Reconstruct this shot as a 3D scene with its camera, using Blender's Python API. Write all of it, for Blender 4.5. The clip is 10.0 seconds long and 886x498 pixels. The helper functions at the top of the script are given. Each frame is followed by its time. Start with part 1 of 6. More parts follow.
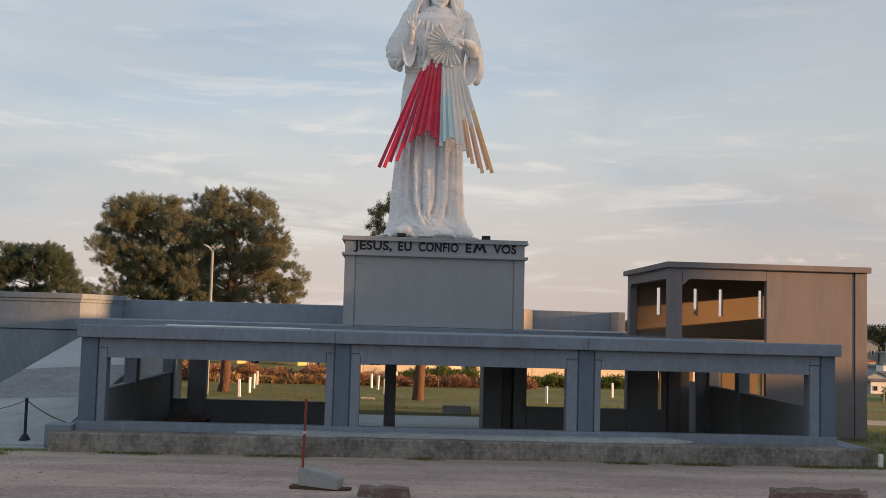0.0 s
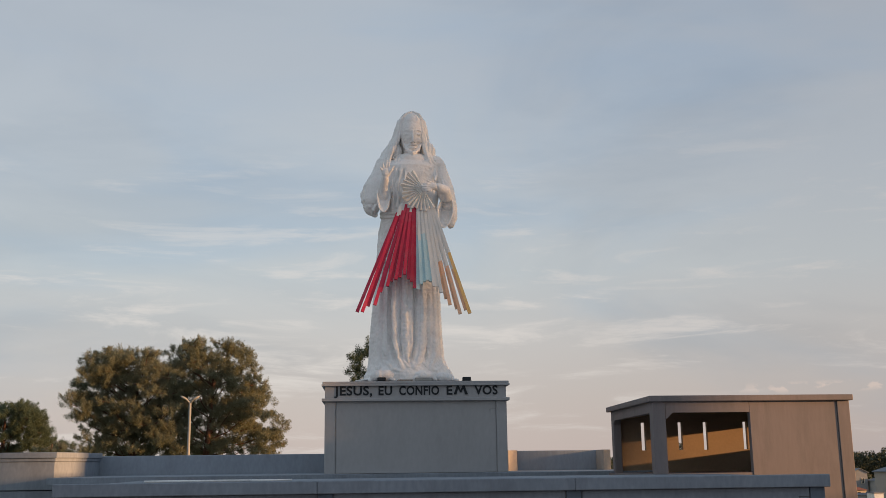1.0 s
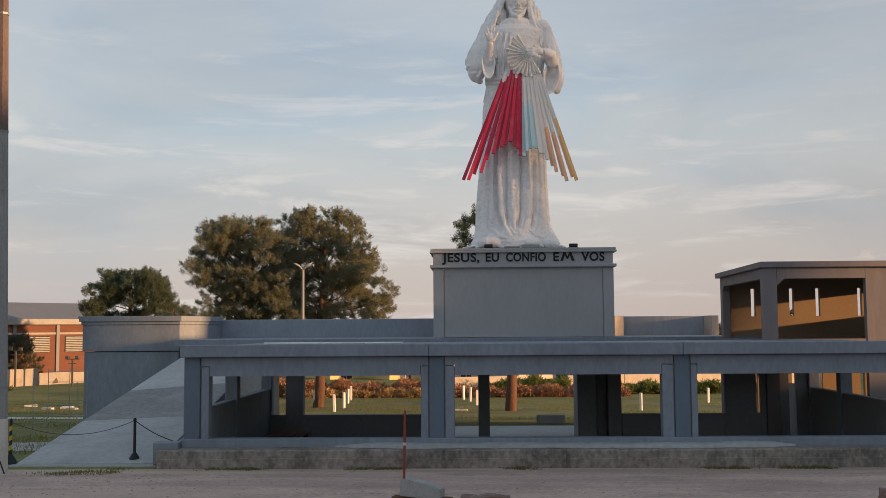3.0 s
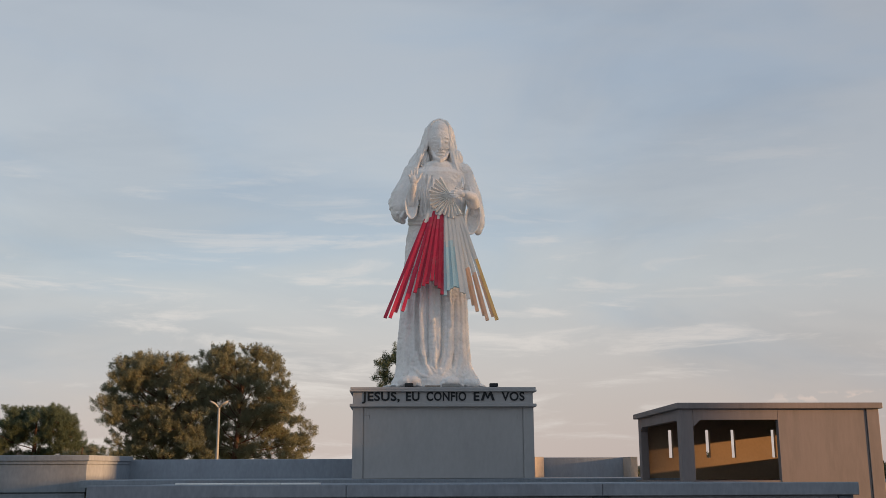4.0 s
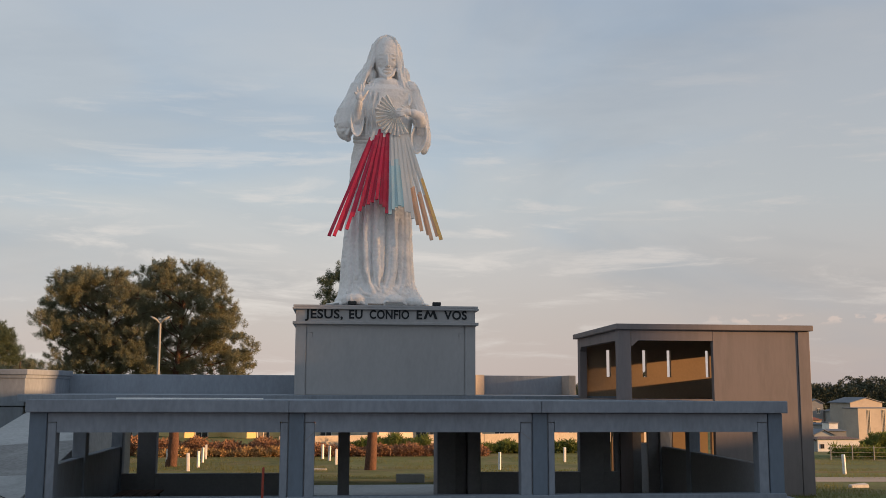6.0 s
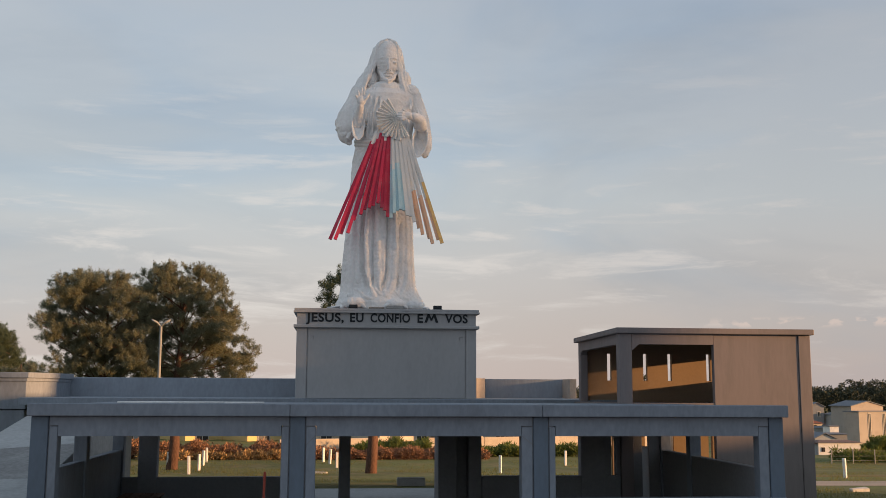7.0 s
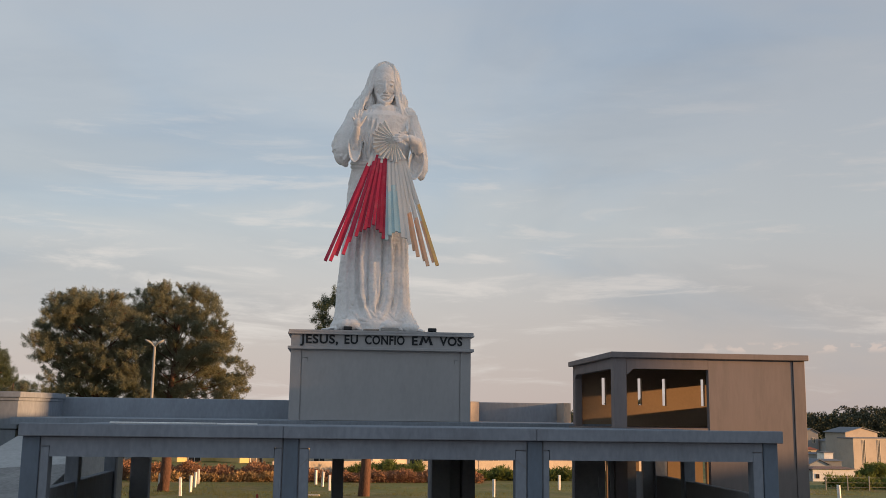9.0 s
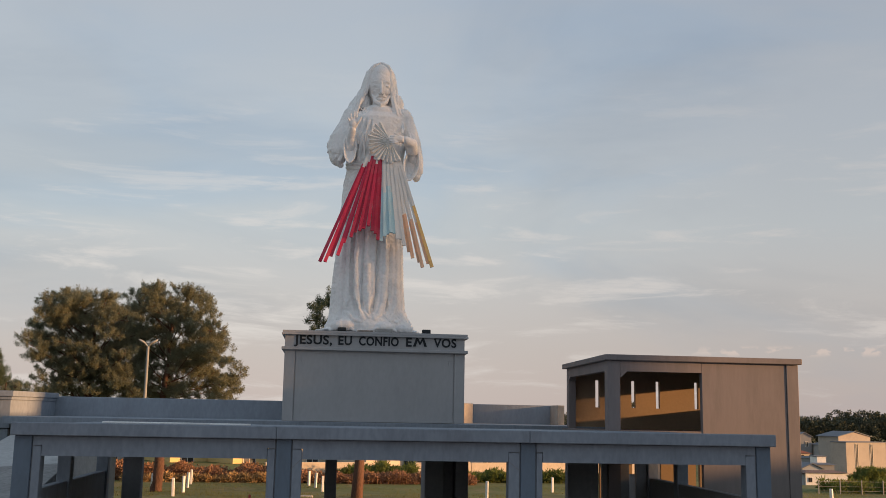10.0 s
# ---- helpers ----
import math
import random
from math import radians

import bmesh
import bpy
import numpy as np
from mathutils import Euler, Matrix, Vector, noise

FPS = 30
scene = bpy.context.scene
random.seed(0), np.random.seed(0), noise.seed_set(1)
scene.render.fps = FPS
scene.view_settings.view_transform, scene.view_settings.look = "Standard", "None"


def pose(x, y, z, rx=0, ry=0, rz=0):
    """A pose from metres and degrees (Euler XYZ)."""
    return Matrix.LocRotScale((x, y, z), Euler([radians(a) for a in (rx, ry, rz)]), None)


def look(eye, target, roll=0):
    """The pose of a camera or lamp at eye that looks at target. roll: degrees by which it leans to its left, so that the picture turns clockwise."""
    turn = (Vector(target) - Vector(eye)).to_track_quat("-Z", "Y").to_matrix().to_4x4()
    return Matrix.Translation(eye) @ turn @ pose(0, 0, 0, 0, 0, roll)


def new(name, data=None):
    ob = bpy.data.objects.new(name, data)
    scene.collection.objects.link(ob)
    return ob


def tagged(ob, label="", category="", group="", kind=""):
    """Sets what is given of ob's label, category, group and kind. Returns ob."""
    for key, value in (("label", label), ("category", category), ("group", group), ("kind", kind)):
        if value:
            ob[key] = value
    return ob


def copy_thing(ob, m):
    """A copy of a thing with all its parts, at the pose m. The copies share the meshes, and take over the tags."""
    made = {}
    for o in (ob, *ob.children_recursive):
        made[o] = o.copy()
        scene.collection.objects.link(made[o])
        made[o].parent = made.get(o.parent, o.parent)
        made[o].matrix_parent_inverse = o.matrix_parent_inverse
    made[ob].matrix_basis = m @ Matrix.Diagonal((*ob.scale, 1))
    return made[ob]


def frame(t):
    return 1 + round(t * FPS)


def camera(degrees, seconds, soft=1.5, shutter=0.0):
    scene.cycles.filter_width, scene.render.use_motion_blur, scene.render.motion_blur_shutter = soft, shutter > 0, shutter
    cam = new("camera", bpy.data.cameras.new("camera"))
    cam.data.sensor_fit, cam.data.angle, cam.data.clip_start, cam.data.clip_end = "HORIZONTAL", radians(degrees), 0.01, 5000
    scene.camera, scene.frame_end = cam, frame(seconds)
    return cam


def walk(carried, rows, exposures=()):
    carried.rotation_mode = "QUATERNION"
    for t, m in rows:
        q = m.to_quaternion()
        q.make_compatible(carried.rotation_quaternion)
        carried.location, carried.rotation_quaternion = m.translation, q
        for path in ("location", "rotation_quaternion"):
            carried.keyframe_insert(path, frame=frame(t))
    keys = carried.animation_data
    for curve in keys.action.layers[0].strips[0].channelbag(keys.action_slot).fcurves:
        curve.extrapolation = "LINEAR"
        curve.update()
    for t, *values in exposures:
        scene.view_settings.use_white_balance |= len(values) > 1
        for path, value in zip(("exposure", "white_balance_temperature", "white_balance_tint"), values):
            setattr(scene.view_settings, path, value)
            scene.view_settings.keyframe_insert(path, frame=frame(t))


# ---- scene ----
cam = camera(47.25, 10.0, soft=0.62)
PATH = [
    (0, (-0.060, 0.083, 3.353), (1.002, 20.009, 4.700), 1.59),
    (0.2, (-0.060, 0.054, 3.367), (1.295, 19.880, 5.625), 1.25),
    (0.5, (-0.059, 0.010, 3.389), (1.230, 19.664, 6.860), 0.15),
    (0.7, (-0.069, -0.006, 3.379), (1.251, 19.578, 7.220), -0.20),
    (1, (-0.084, -0.029, 3.364), (1.368, 19.491, 7.472), -0.70),
    (1.2, (-0.080, -0.021, 3.362), (1.305, 19.494, 7.515), -0.90),
    (1.5, (-0.073, -0.009, 3.358), (0.441, 19.611, 7.205), -0.68),
    (1.7, (-0.088, 0.006, 3.350), (-0.247, 19.705, 6.806), -0.58),
    (2, (-0.110, 0.029, 3.337), (-1.535, 19.805, 5.957), 0.12),
    (2.2, (-0.138, 0.002, 3.334), (-2.192, 19.811, 5.173), -0.16),
    (2.5, (-0.180, -0.038, 3.329), (-2.728, 19.753, 4.686), 0.05),
    (2.7, (-0.170, -0.063, 3.330), (-1.897, 19.815, 4.706), -0.47),
    (3, (-0.155, -0.101, 3.331), (-0.772, 19.829, 4.885), -0.40),
    (3.2, (-0.144, -0.116, 3.347), (-0.184, 19.689, 6.135), -0.40),
    (4.3, (-0.156, -0.277, 3.284), (0.988, 19.226, 7.566), -0.09),
    (4.5, (-0.157, -0.283, 3.294), (1.192, 19.213, 7.545), -0.04),
    (5, (-0.181, -0.286, 3.299), (1.631, 19.224, 7.307), 0.07),
    (5.5, (-0.173, -0.271, 3.294), (1.918, 19.287, 6.913), 0.13),
    (5.7, (-0.175, -0.195, 3.280), (1.891, 19.516, 5.965), 0.20),
    (7, (-0.194, -0.237, 3.313), (1.848, 19.468, 6.059), 0.28),
    (7.5, (-0.188, -0.224, 3.306), (1.896, 19.476, 6.060), 0.32),
    (8, (-0.190, -0.232, 3.310), (1.913, 19.421, 6.366), 0.52),
    (8.5, (-0.199, -0.242, 3.311), (1.914, 19.389, 6.497), 0.63),
    (9, (-0.203, -0.233, 3.317), (1.924, 19.397, 6.501), 0.76),
    (9.5, (-0.192, -0.240, 3.315), (2.010, 19.376, 6.533), 0.87),
    (10, (-0.193, -0.225, 3.312), (2.033, 19.388, 6.531), 1.09),
]
walk(cam, [(t, look(eye, target, roll)) for t, eye, target, roll in PATH], [(0, 0.66), (0.3, 0.6), (0.7, 0.5), (1.5, 0.48), (2.2, 0.53), (4.2, 0.5), (5.0, 0.48), (6.5, 0.52), (8.5, 0.5), (10, 0.5)])

# ---- light ----
SUN_AZ, SUN_EL = 72.0, 6.2     # degrees: to the right of straight behind the camera, and above the horizon
scene.view_settings.exposure = 0.5
world = bpy.data.worlds.new("sky")
scene.world = world
world.use_nodes = True


def build_sky():
    nt = world.node_tree
    nt.nodes.clear()
    N = nt.nodes.new
    L = nt.links.new
    out = N("ShaderNodeOutputWorld")
    bg = N("ShaderNodeBackground")
    sky = N("ShaderNodeTexSky")
    sky.sky_type = "NISHITA"
    sky.sun_disc = False
    sky.sun_elevation = radians(SUN_EL)
    sky.sun_rotation = radians(180 - SUN_AZ)
    sky.dust_density = 2.0
    sky.ozone_density = 1.5
    scale = N("ShaderNodeMixRGB")
    scale.blend_type = "MULTIPLY"
    scale.inputs[0].default_value = 1
    scale.inputs[2].default_value = (1.0, 1.0, 1.0, 1)
    L(sky.outputs[0], scale.inputs[1])
    co = N("ShaderNodeTexCoord")
    sep = N("ShaderNodeSeparateXYZ")
    L(co.outputs["Generated"], sep.inputs[0])
    # overcast veil: colour by height above the horizon
    ramp = N("ShaderNodeValToRGB")
    e = ramp.color_ramp.elements
    e[0].position, e[0].color = 0.0, (4.48, 3.78, 3.48, 1)
    e[1].position, e[1].color = 1.0, (2.33, 2.89, 3.43, 1)
    for p, c in ((0.06, (4.42, 3.98, 3.74, 1)), (0.12, (4.42, 4.30, 4.20, 1)), (0.18, (4.18, 4.44, 4.56, 1)), (0.27, (3.76, 4.12, 4.47, 1)), (0.38, (3.42, 3.78, 4.23, 1)), (0.5, (3.17, 3.58, 4.08, 1))):
        el = e.new(p)
        el.color = c
    L(sep.outputs["Z"], ramp.inputs[0])

    def cloud(scale, detail, lo, hi, mapping, rough=0.55, warp=0.0):
        m = N("ShaderNodeMapping")
        m.inputs["Scale"].default_value = mapping
        m.inputs["Rotation"].default_value = (0, radians(6), 0)
        L(co.outputs["Generated"], m.inputs[0])
        n1 = N("ShaderNodeTexNoise")
        n1.inputs["Scale"].default_value = scale
        n1.inputs["Detail"].default_value = detail
        n1.inputs["Roughness"].default_value = rough
        n1.inputs["Distortion"].default_value = warp
        L(m.outputs[0], n1.inputs["Vector"])
        mr = N("ShaderNodeMapRange")
        mr.interpolation_type = "SMOOTHSTEP"
        mr.inputs["From Min"].default_value = lo
        mr.inputs["From Max"].default_value = hi
        L(n1.outputs["Fac"], mr.inputs["Value"])
        return mr.outputs[0]

    def blend(kind, fac, a, colour, most=1.0):
        k = N("ShaderNodeMath")
        k.operation = "MULTIPLY"
        k.inputs[1].default_value = most
        L(fac, k.inputs[0])
        x = N("ShaderNodeMixRGB")
        x.blend_type = kind
        x.inputs[2].default_value = (*colour, 1)
        L(k.outputs[0], x.inputs[0])
        L(a, x.inputs[1])
        return x.outputs[0]

    # blue gaps, broad grey banks, and thin bright streaks low down
    col = blend("MULTIPLY", cloud(1.1, 5, 0.46, 0.68, (2.2, 2.2, 7.0), 0.5, 0.4), ramp.outputs[0], (0.86, 0.945, 1.03), 0.9)
    col = blend("MULTIPLY", cloud(1.3, 6, 0.45, 0.70, (1.6, 1.6, 5.0), 0.55, 0.6), col, (0.845, 0.87, 0.90), 0.9)
    low = N("ShaderNodeMapRange")
    low.inputs["From Min"].default_value, low.inputs["From Max"].default_value = 0.34, 0.12
    L(sep.outputs["Z"], low.inputs["Value"])
    st_ = N("ShaderNodeMath")
    st_.operation = "MULTIPLY"
    L(cloud(2.6, 8, 0.50, 0.68, (2.4, 2.4, 15.0), 0.62, 0.5), st_.inputs[0])
    L(low.outputs[0], st_.inputs[1])
    col = blend("MIX", st_.outputs[0], col, (5.7, 5.35, 5.05), 0.7)
    # a row of small bright heaps of cloud low over the horizon
    band = N("ShaderNodeMapRange")
    band.interpolation_type = "SMOOTHSTEP"
    band.inputs["From Min"].default_value, band.inputs["From Max"].default_value = 0.0065, 0.001
    dz = N("ShaderNodeMath")
    dz.operation = "SUBTRACT"
    dz.inputs[1].default_value = 0.0635
    L(sep.outputs["Z"], dz.inputs[0])
    ab = N("ShaderNodeMath")
    ab.operation = "ABSOLUTE"
    L(dz.outputs[0], ab.inputs[0])
    L(ab.outputs[0], band.inputs["Value"])
    pf = N("ShaderNodeMath")
    pf.operation = "MULTIPLY"
    L(band.outputs[0], pf.inputs[0])
    L(cloud(55, 3, 0.50, 0.60, (1.0, 1.0, 1.6), 0.5, 0.2), pf.inputs[1])
    east = N("ShaderNodeMapRange")
    east.inputs["From Min"].default_value, east.inputs["From Max"].default_value = 0.33, 0.38
    L(sep.outputs["X"], east.inputs["Value"])
    pe = N("ShaderNodeMath")
    pe.operation = "MULTIPLY"
    L(pf.outputs[0], pe.inputs[0])
    L(east.outputs[0], pe.inputs[1])
    col = blend("MIX", pe.outputs[0], col, (6.6, 5.3, 4.6), 0.5)
    # the veil thickens and greys away from the open side
    grey = N("ShaderNodeMapRange")
    grey.inputs["From Min"].default_value, grey.inputs["From Max"].default_value = 0.02, 0.42
    L(sep.outputs["X"], grey.inputs["Value"])
    col = blend("MULTIPLY", grey.outputs[0], col, (0.87, 0.855, 0.86), 1.0)
    mix = N("ShaderNodeMixRGB")
    mix.inputs[0].default_value = 0.92
    L(scale.outputs[0], mix.inputs[1])
    L(col, mix.inputs[2])
    L(mix.outputs[0], bg.inputs[0])
    bg.inputs[1].default_value = 0.098
    L(bg.outputs[0], out.inputs[0])


build_sky()
sun = new("sun", bpy.data.lights.new("sun", "SUN"))
sun.data.energy = 5.0
sun.data.angle = radians(1.0)
sun.data.color = (1.0, 0.53, 0.23)
az, el = radians(SUN_AZ), radians(SUN_EL)
SUN_WAY = Vector((math.sin(az) * math.cos(el), -math.cos(az) * math.cos(el), math.sin(el)))
sun.matrix_world = look(SUN_WAY * 60, (0, 0, 0))


# ---- materials ----
def material(name, color, rough=0.85, var=0.12, scale=1.0, bump=0.15, metal=0.0, stain=None, stain_amt=0.0, spec=0.3, stretch=(1, 1, 1), island=0.0, rnd=0.0, fine=12.0):
    """Paint, concrete, soil and the like: two scales of variation, a stain colour, fine relief."""
    m = bpy.data.materials.new(name)
    m.use_nodes = True
    nt = m.node_tree
    N, L = nt.nodes.new, nt.links.new
    b = nt.nodes["Principled BSDF"]
    b.inputs["Roughness"].default_value = rough
    b.inputs["Metallic"].default_value = metal
    b.inputs["Specular IOR Level"].default_value = spec
    co = N("ShaderNodeTexCoord")
    mp = N("ShaderNodeMapping")
    mp.inputs["Scale"].default_value = stretch
    geo = N("ShaderNodeNewGeometry")
    L(geo.outputs["Position"], mp.inputs[0])
    n1 = N("ShaderNodeTexNoise")
    n1.inputs["Scale"].default_value = 0.6 * scale
    n1.inputs["Detail"].default_value = 6
    n1.inputs["Roughness"].default_value = 0.6
    n2 = N("ShaderNodeTexNoise")
    n2.inputs["Scale"].default_value = fine * scale
    n2.inputs["Detail"].default_value = 5
    for n in (n1, n2):
        L(mp.outputs[0], n.inputs["Vector"])
    add = N("ShaderNodeMath")
    add.operation = "ADD"
    L(n1.outputs["Fac"], add.inputs[0])
    L(n2.outputs["Fac"], add.inputs[1])
    last = add.outputs[0]
    if rnd:
        oi = N("ShaderNodeObjectInfo")
        k = N("ShaderNodeMath")
        k.operation = "MULTIPLY_ADD"
        k.inputs[1].default_value = rnd
        L(oi.outputs["Random"], k.inputs[0])
        L(last, k.inputs[2])
        last = k.outputs[0]
    if island:
        k = N("ShaderNodeMath")
        k.operation = "MULTIPLY_ADD"
        k.inputs[1].default_value = island
        L(geo.outputs["Random Per Island"], k.inputs[0])
        L(last, k.inputs[2])
        last = k.outputs[0]
    mr = N("ShaderNodeMapRange")
    mr.inputs["From Min"].default_value = 0.6
    mr.inputs["From Max"].default_value = 1.4 + rnd + island
    L(last, mr.inputs["Value"])
    mixc = N("ShaderNodeMixRGB")
    c = Vector(color)
    mixc.inputs[1].default_value = (*(c * (1 - var)), 1)
    mixc.inputs[2].default_value = (*(c * (1 + var)), 1)
    L(mr.outputs[0], mixc.inputs[0])
    col = mixc.outputs[0]
    if stain:
        n3 = N("ShaderNodeTexNoise")
        n3.inputs["Scale"].default_value = 1.4 * scale
        n3.inputs["Detail"].default_value = 8
        n3.inputs["Roughness"].default_value = 0.7
        L(mp.outputs[0], n3.inputs["Vector"])
        cr = N("ShaderNodeMapRange")
        cr.inputs["From Min"].default_value = 0.50
        cr.inputs["From Max"].default_value = 0.72
        cr.inputs["To Max"].default_value = stain_amt
        L(n3.outputs["Fac"], cr.inputs["Value"])
        mx = N("ShaderNodeMixRGB")
        mx.inputs[2].default_value = (*stain, 1)
        L(cr.outputs[0], mx.inputs[0])
        L(col, mx.inputs[1])
        col = mx.outputs[0]
    L(col, b.inputs["Base Color"])
    if bump:
        bp = N("ShaderNodeBump")
        bp.inputs["Strength"].default_value = bump
        bp.inputs["Distance"].default_value = 0.02
        L(n2.outputs["Fac"], bp.inputs["Height"])
        L(bp.outputs[0], b.inputs["Normal"])
    return m


M_REARWALL = material("pale_grey_blue_paint", (0.28, 0.32, 0.375), 0.7, 0.15, 0.8, 0.1, stain=(0.2, 0.22, 0.25), stain_amt=0.5, stretch=(1, 1, 0.4))
M_PAINT = material("grey_blue_paint", (0.235, 0.272, 0.322), 0.7, 0.2, 0.8, 0.1, stain=(0.155, 0.17, 0.195), stain_amt=0.6, stretch=(1, 1, 0.4))
M_PAINT2 = material("grey_paint", (0.385, 0.39, 0.40), 0.75, 0.08, 0.7, 0.08, stain=(0.29, 0.295, 0.305), stain_amt=0.4, stretch=(1, 1, 0.4))
M_DARK = material("dark_grey_paint", (0.245, 0.255, 0.275), 0.8, 0.15, 1, 0.1)
M_COLUMN = material("slate_blue_paint", (0.142, 0.186, 0.24), 0.7, 0.10, 0.8, 0.08, stain=(0.11, 0.13, 0.155), stain_amt=0.5, stretch=(1, 1, 0.4))
M_CONC = material("weathered_concrete", (0.275, 0.245, 0.215), 0.9, 0.6, 1.5, 0.8, stain=(0.05, 0.045, 0.04), stain_amt=0.8, stretch=(0.8, 0.8, 0.6), fine=9)
M_RAMPDARK = material("dark_ramp_concrete", (0.25, 0.25, 0.25), 0.85, 0.35, 0.7, 0.3, stain=(0.38, 0.38, 0.38), stain_amt=0.7)
M_RAMP = material("ramp_concrete", (0.41, 0.42, 0.425), 0.85, 0.2, 0.6, 0.25, stain=(0.27, 0.275, 0.28), stain_amt=0.7)
M_BLOCK = material("grey_concrete_block", (0.36, 0.36, 0.35), 0.9, 0.18, 3, 0.4, stain=(0.2, 0.19, 0.17), stain_amt=0.4)
M_GRAVEL = material("gravel", (0.47, 0.34, 0.295), 0.95, 0.5, 0.5, 0.9, stain=(0.29, 0.222, 0.19), stain_amt=0.8, fine=20)
M_GRASS = material("grass_ground", (0.14, 0.155, 0.048), 0.95, 0.5, 0.25, 0.8, stain=(0.27, 0.195, 0.10), stain_amt=0.9, fine=14)
M_FIELDWALL = material("grimy_limewash", (0.36, 0.34, 0.315), 0.9, 0.2, 1.0, 0.3, stain=(0.25, 0.21, 0.17), stain_amt=0.8)
M_STRAW = material("dry_grass", (0.21, 0.165, 0.07), 0.95, 0.4, 0.5, 0.8, stain=(0.13, 0.15, 0.05), stain_amt=0.7, fine=14)
M_WHITE = material("white_plaster", (0.87, 0.865, 0.855), 0.6, 0.10, 1.2, 1.0, stain=(0.56, 0.55, 0.54), stain_amt=0.45, fine=9)
M_LEAF = material("pine_leaf", (0.205, 0.212, 0.145), 0.7, 0.6, 1.0, 0.0, island=0.6)
M_BARK = material("bark", (0.12, 0.066, 0.046), 0.95, 0.7, 2.0, 1.0, stretch=(1, 1, 0.2))
M_RED = material("red_paint", (0.53, 0.03, 0.075), 0.5, 0.4, 1, 0.05, stain=(0.62, 0.22, 0.25), stain_amt=0.45, rnd=1.4)
M_BLUE = material("pale_blue_paint", (0.50, 0.70, 0.75), 0.6, 0.2, 2, 0.05, stain=(0.7, 0.7, 0.68), stain_amt=0.6, rnd=0.4)
M_GOLD = material("ochre_paint", (0.80, 0.48, 0.31), 0.6, 0.25, 2, 0.05, stain=(0.68, 0.58, 0.46), stain_amt=0.8, rnd=0.6)
M_YELLOWSLAT = material("worn_yellow_paint", (0.82, 0.53, 0.20), 0.6, 0.2, 2, 0.05, stain=(0.80, 0.52, 0.34), stain_amt=0.9)
M_CREAMSLAT = material("chipped_white_paint", (0.74, 0.74, 0.72), 0.6, 0.1, 2, 0.05, rnd=0.3)
M_FAN = material("dusty_white_paint", (0.80, 0.79, 0.76), 0.7, 0.12, 2, 0.3, stain=(0.42, 0.41, 0.38), stain_amt=0.5, rnd=0.5)
M_BLACK = material("black_paint", (0.025, 0.03, 0.035), 0.6, 0.2, 2, 0.05)
M_LETTER = material("dark_letter", (0.012, 0.017, 0.022), 0.6, 0.15, 2, 0.05)
M_YELLOW = material("yellow_plastic", (0.6, 0.42, 0.04), 0.5, 0.1, 2, 0.05)
M_STEEL = material("galvanised_steel", (0.35, 0.35, 0.34), 0.5, 0.15, 2, 0.1, metal=0.6)
M_RUST = material("rusty_red_bar", (0.28, 0.06, 0.04), 0.8, 0.3, 3, 0.3)
M_POLE = material("pole_concrete", (0.30, 0.31, 0.31), 0.9, 0.2, 2.5, 0.4, stain=(0.2, 0.2, 0.19), stain_amt=0.5, stretch=(1, 1, 0.5))
# tower grey, with some of the orange sun's warmth mixed into the base
M_TOWER = material("sun_warmed_grey_paint", (0.222, 0.196, 0.196), 0.75, 0.08, 0.7, 0.08, stain=(0.125, 0.12, 0.12), stain_amt=0.5, stretch=(1.4, 1.4, 0.25))
M_INNER = material("ochre_grey_render", (0.325, 0.24, 0.16), 0.85, 0.1, 0.8, 0.1, stain=(0.26, 0.19, 0.13), stain_amt=0.5)
# brown of the sunlit pole top, put into the base colour
M_POLETOP = material("sun_browned_pole_top", (0.15, 0.115, 0.11), 0.9, 0.3, 2.5, 0.4, stain=(0.13, 0.1, 0.085), stain_amt=0.6, stretch=(1, 1, 0.3))
M_TAN = material("tan_render", (0.42, 0.38, 0.34), 0.9, 0.12, 0.6, 0.2, stain=(0.3, 0.27, 0.24), stain_amt=0.5)
M_STANDARD = material("dull_brown_metal", (0.10, 0.085, 0.08), 0.7, 0.2, 2, 0.1)
M_LIME = material("limewash", (0.66, 0.63, 0.57), 0.9, 0.12, 1.5, 0.3, stain=(0.36, 0.32, 0.26), stain_amt=0.6)
M_RUBBLE = material("broken_masonry", (0.21, 0.135, 0.115), 0.95, 0.3, 4, 0.8, stain=(0.38, 0.34, 0.31), stain_amt=0.8)
M_YHOUSE = material("yellow_house_paint", (0.72, 0.55, 0.25), 0.85, 0.08, 0.5, 0.1)
M_CREAM = material("cream_render", (0.62, 0.54, 0.44), 0.9, 0.12, 0.6, 0.2, stain=(0.4, 0.33, 0.25), stain_amt=0.6)
M_GREYHOUSE = material("grey_render", (0.40, 0.42, 0.44), 0.9, 0.1, 0.5, 0.1)
M_TILE = material("clay_roof", (0.30, 0.11, 0.07), 0.9, 0.2, 1, 0.3)
M_SHEET = material("fibre_sheet", (0.17, 0.185, 0.215), 0.7, 0.12, 0.6, 0.2)
M_GLASS = material("dark_window", (0.03, 0.035, 0.045), 0.15, 0.1, 1, 0.0, spec=0.6)
M_BUSH = material("dry_brush", (0.31, 0.175, 0.105), 0.95, 0.4, 0.6, 0.0, island=0.8)
M_STRAWLEAF = material("straw_leaf", (0.40, 0.27, 0.13), 0.95, 0.4, 0.6, 0.0, island=0.8)
M_GREEN = material("green_leaf", (0.13, 0.16, 0.05), 0.8, 0.5, 0.6, 0.0, island=0.8)
M_BLADE = material("grass_blade", (0.16, 0.16, 0.065), 0.9, 0.5, 0.3, 0.0, island=0.8)
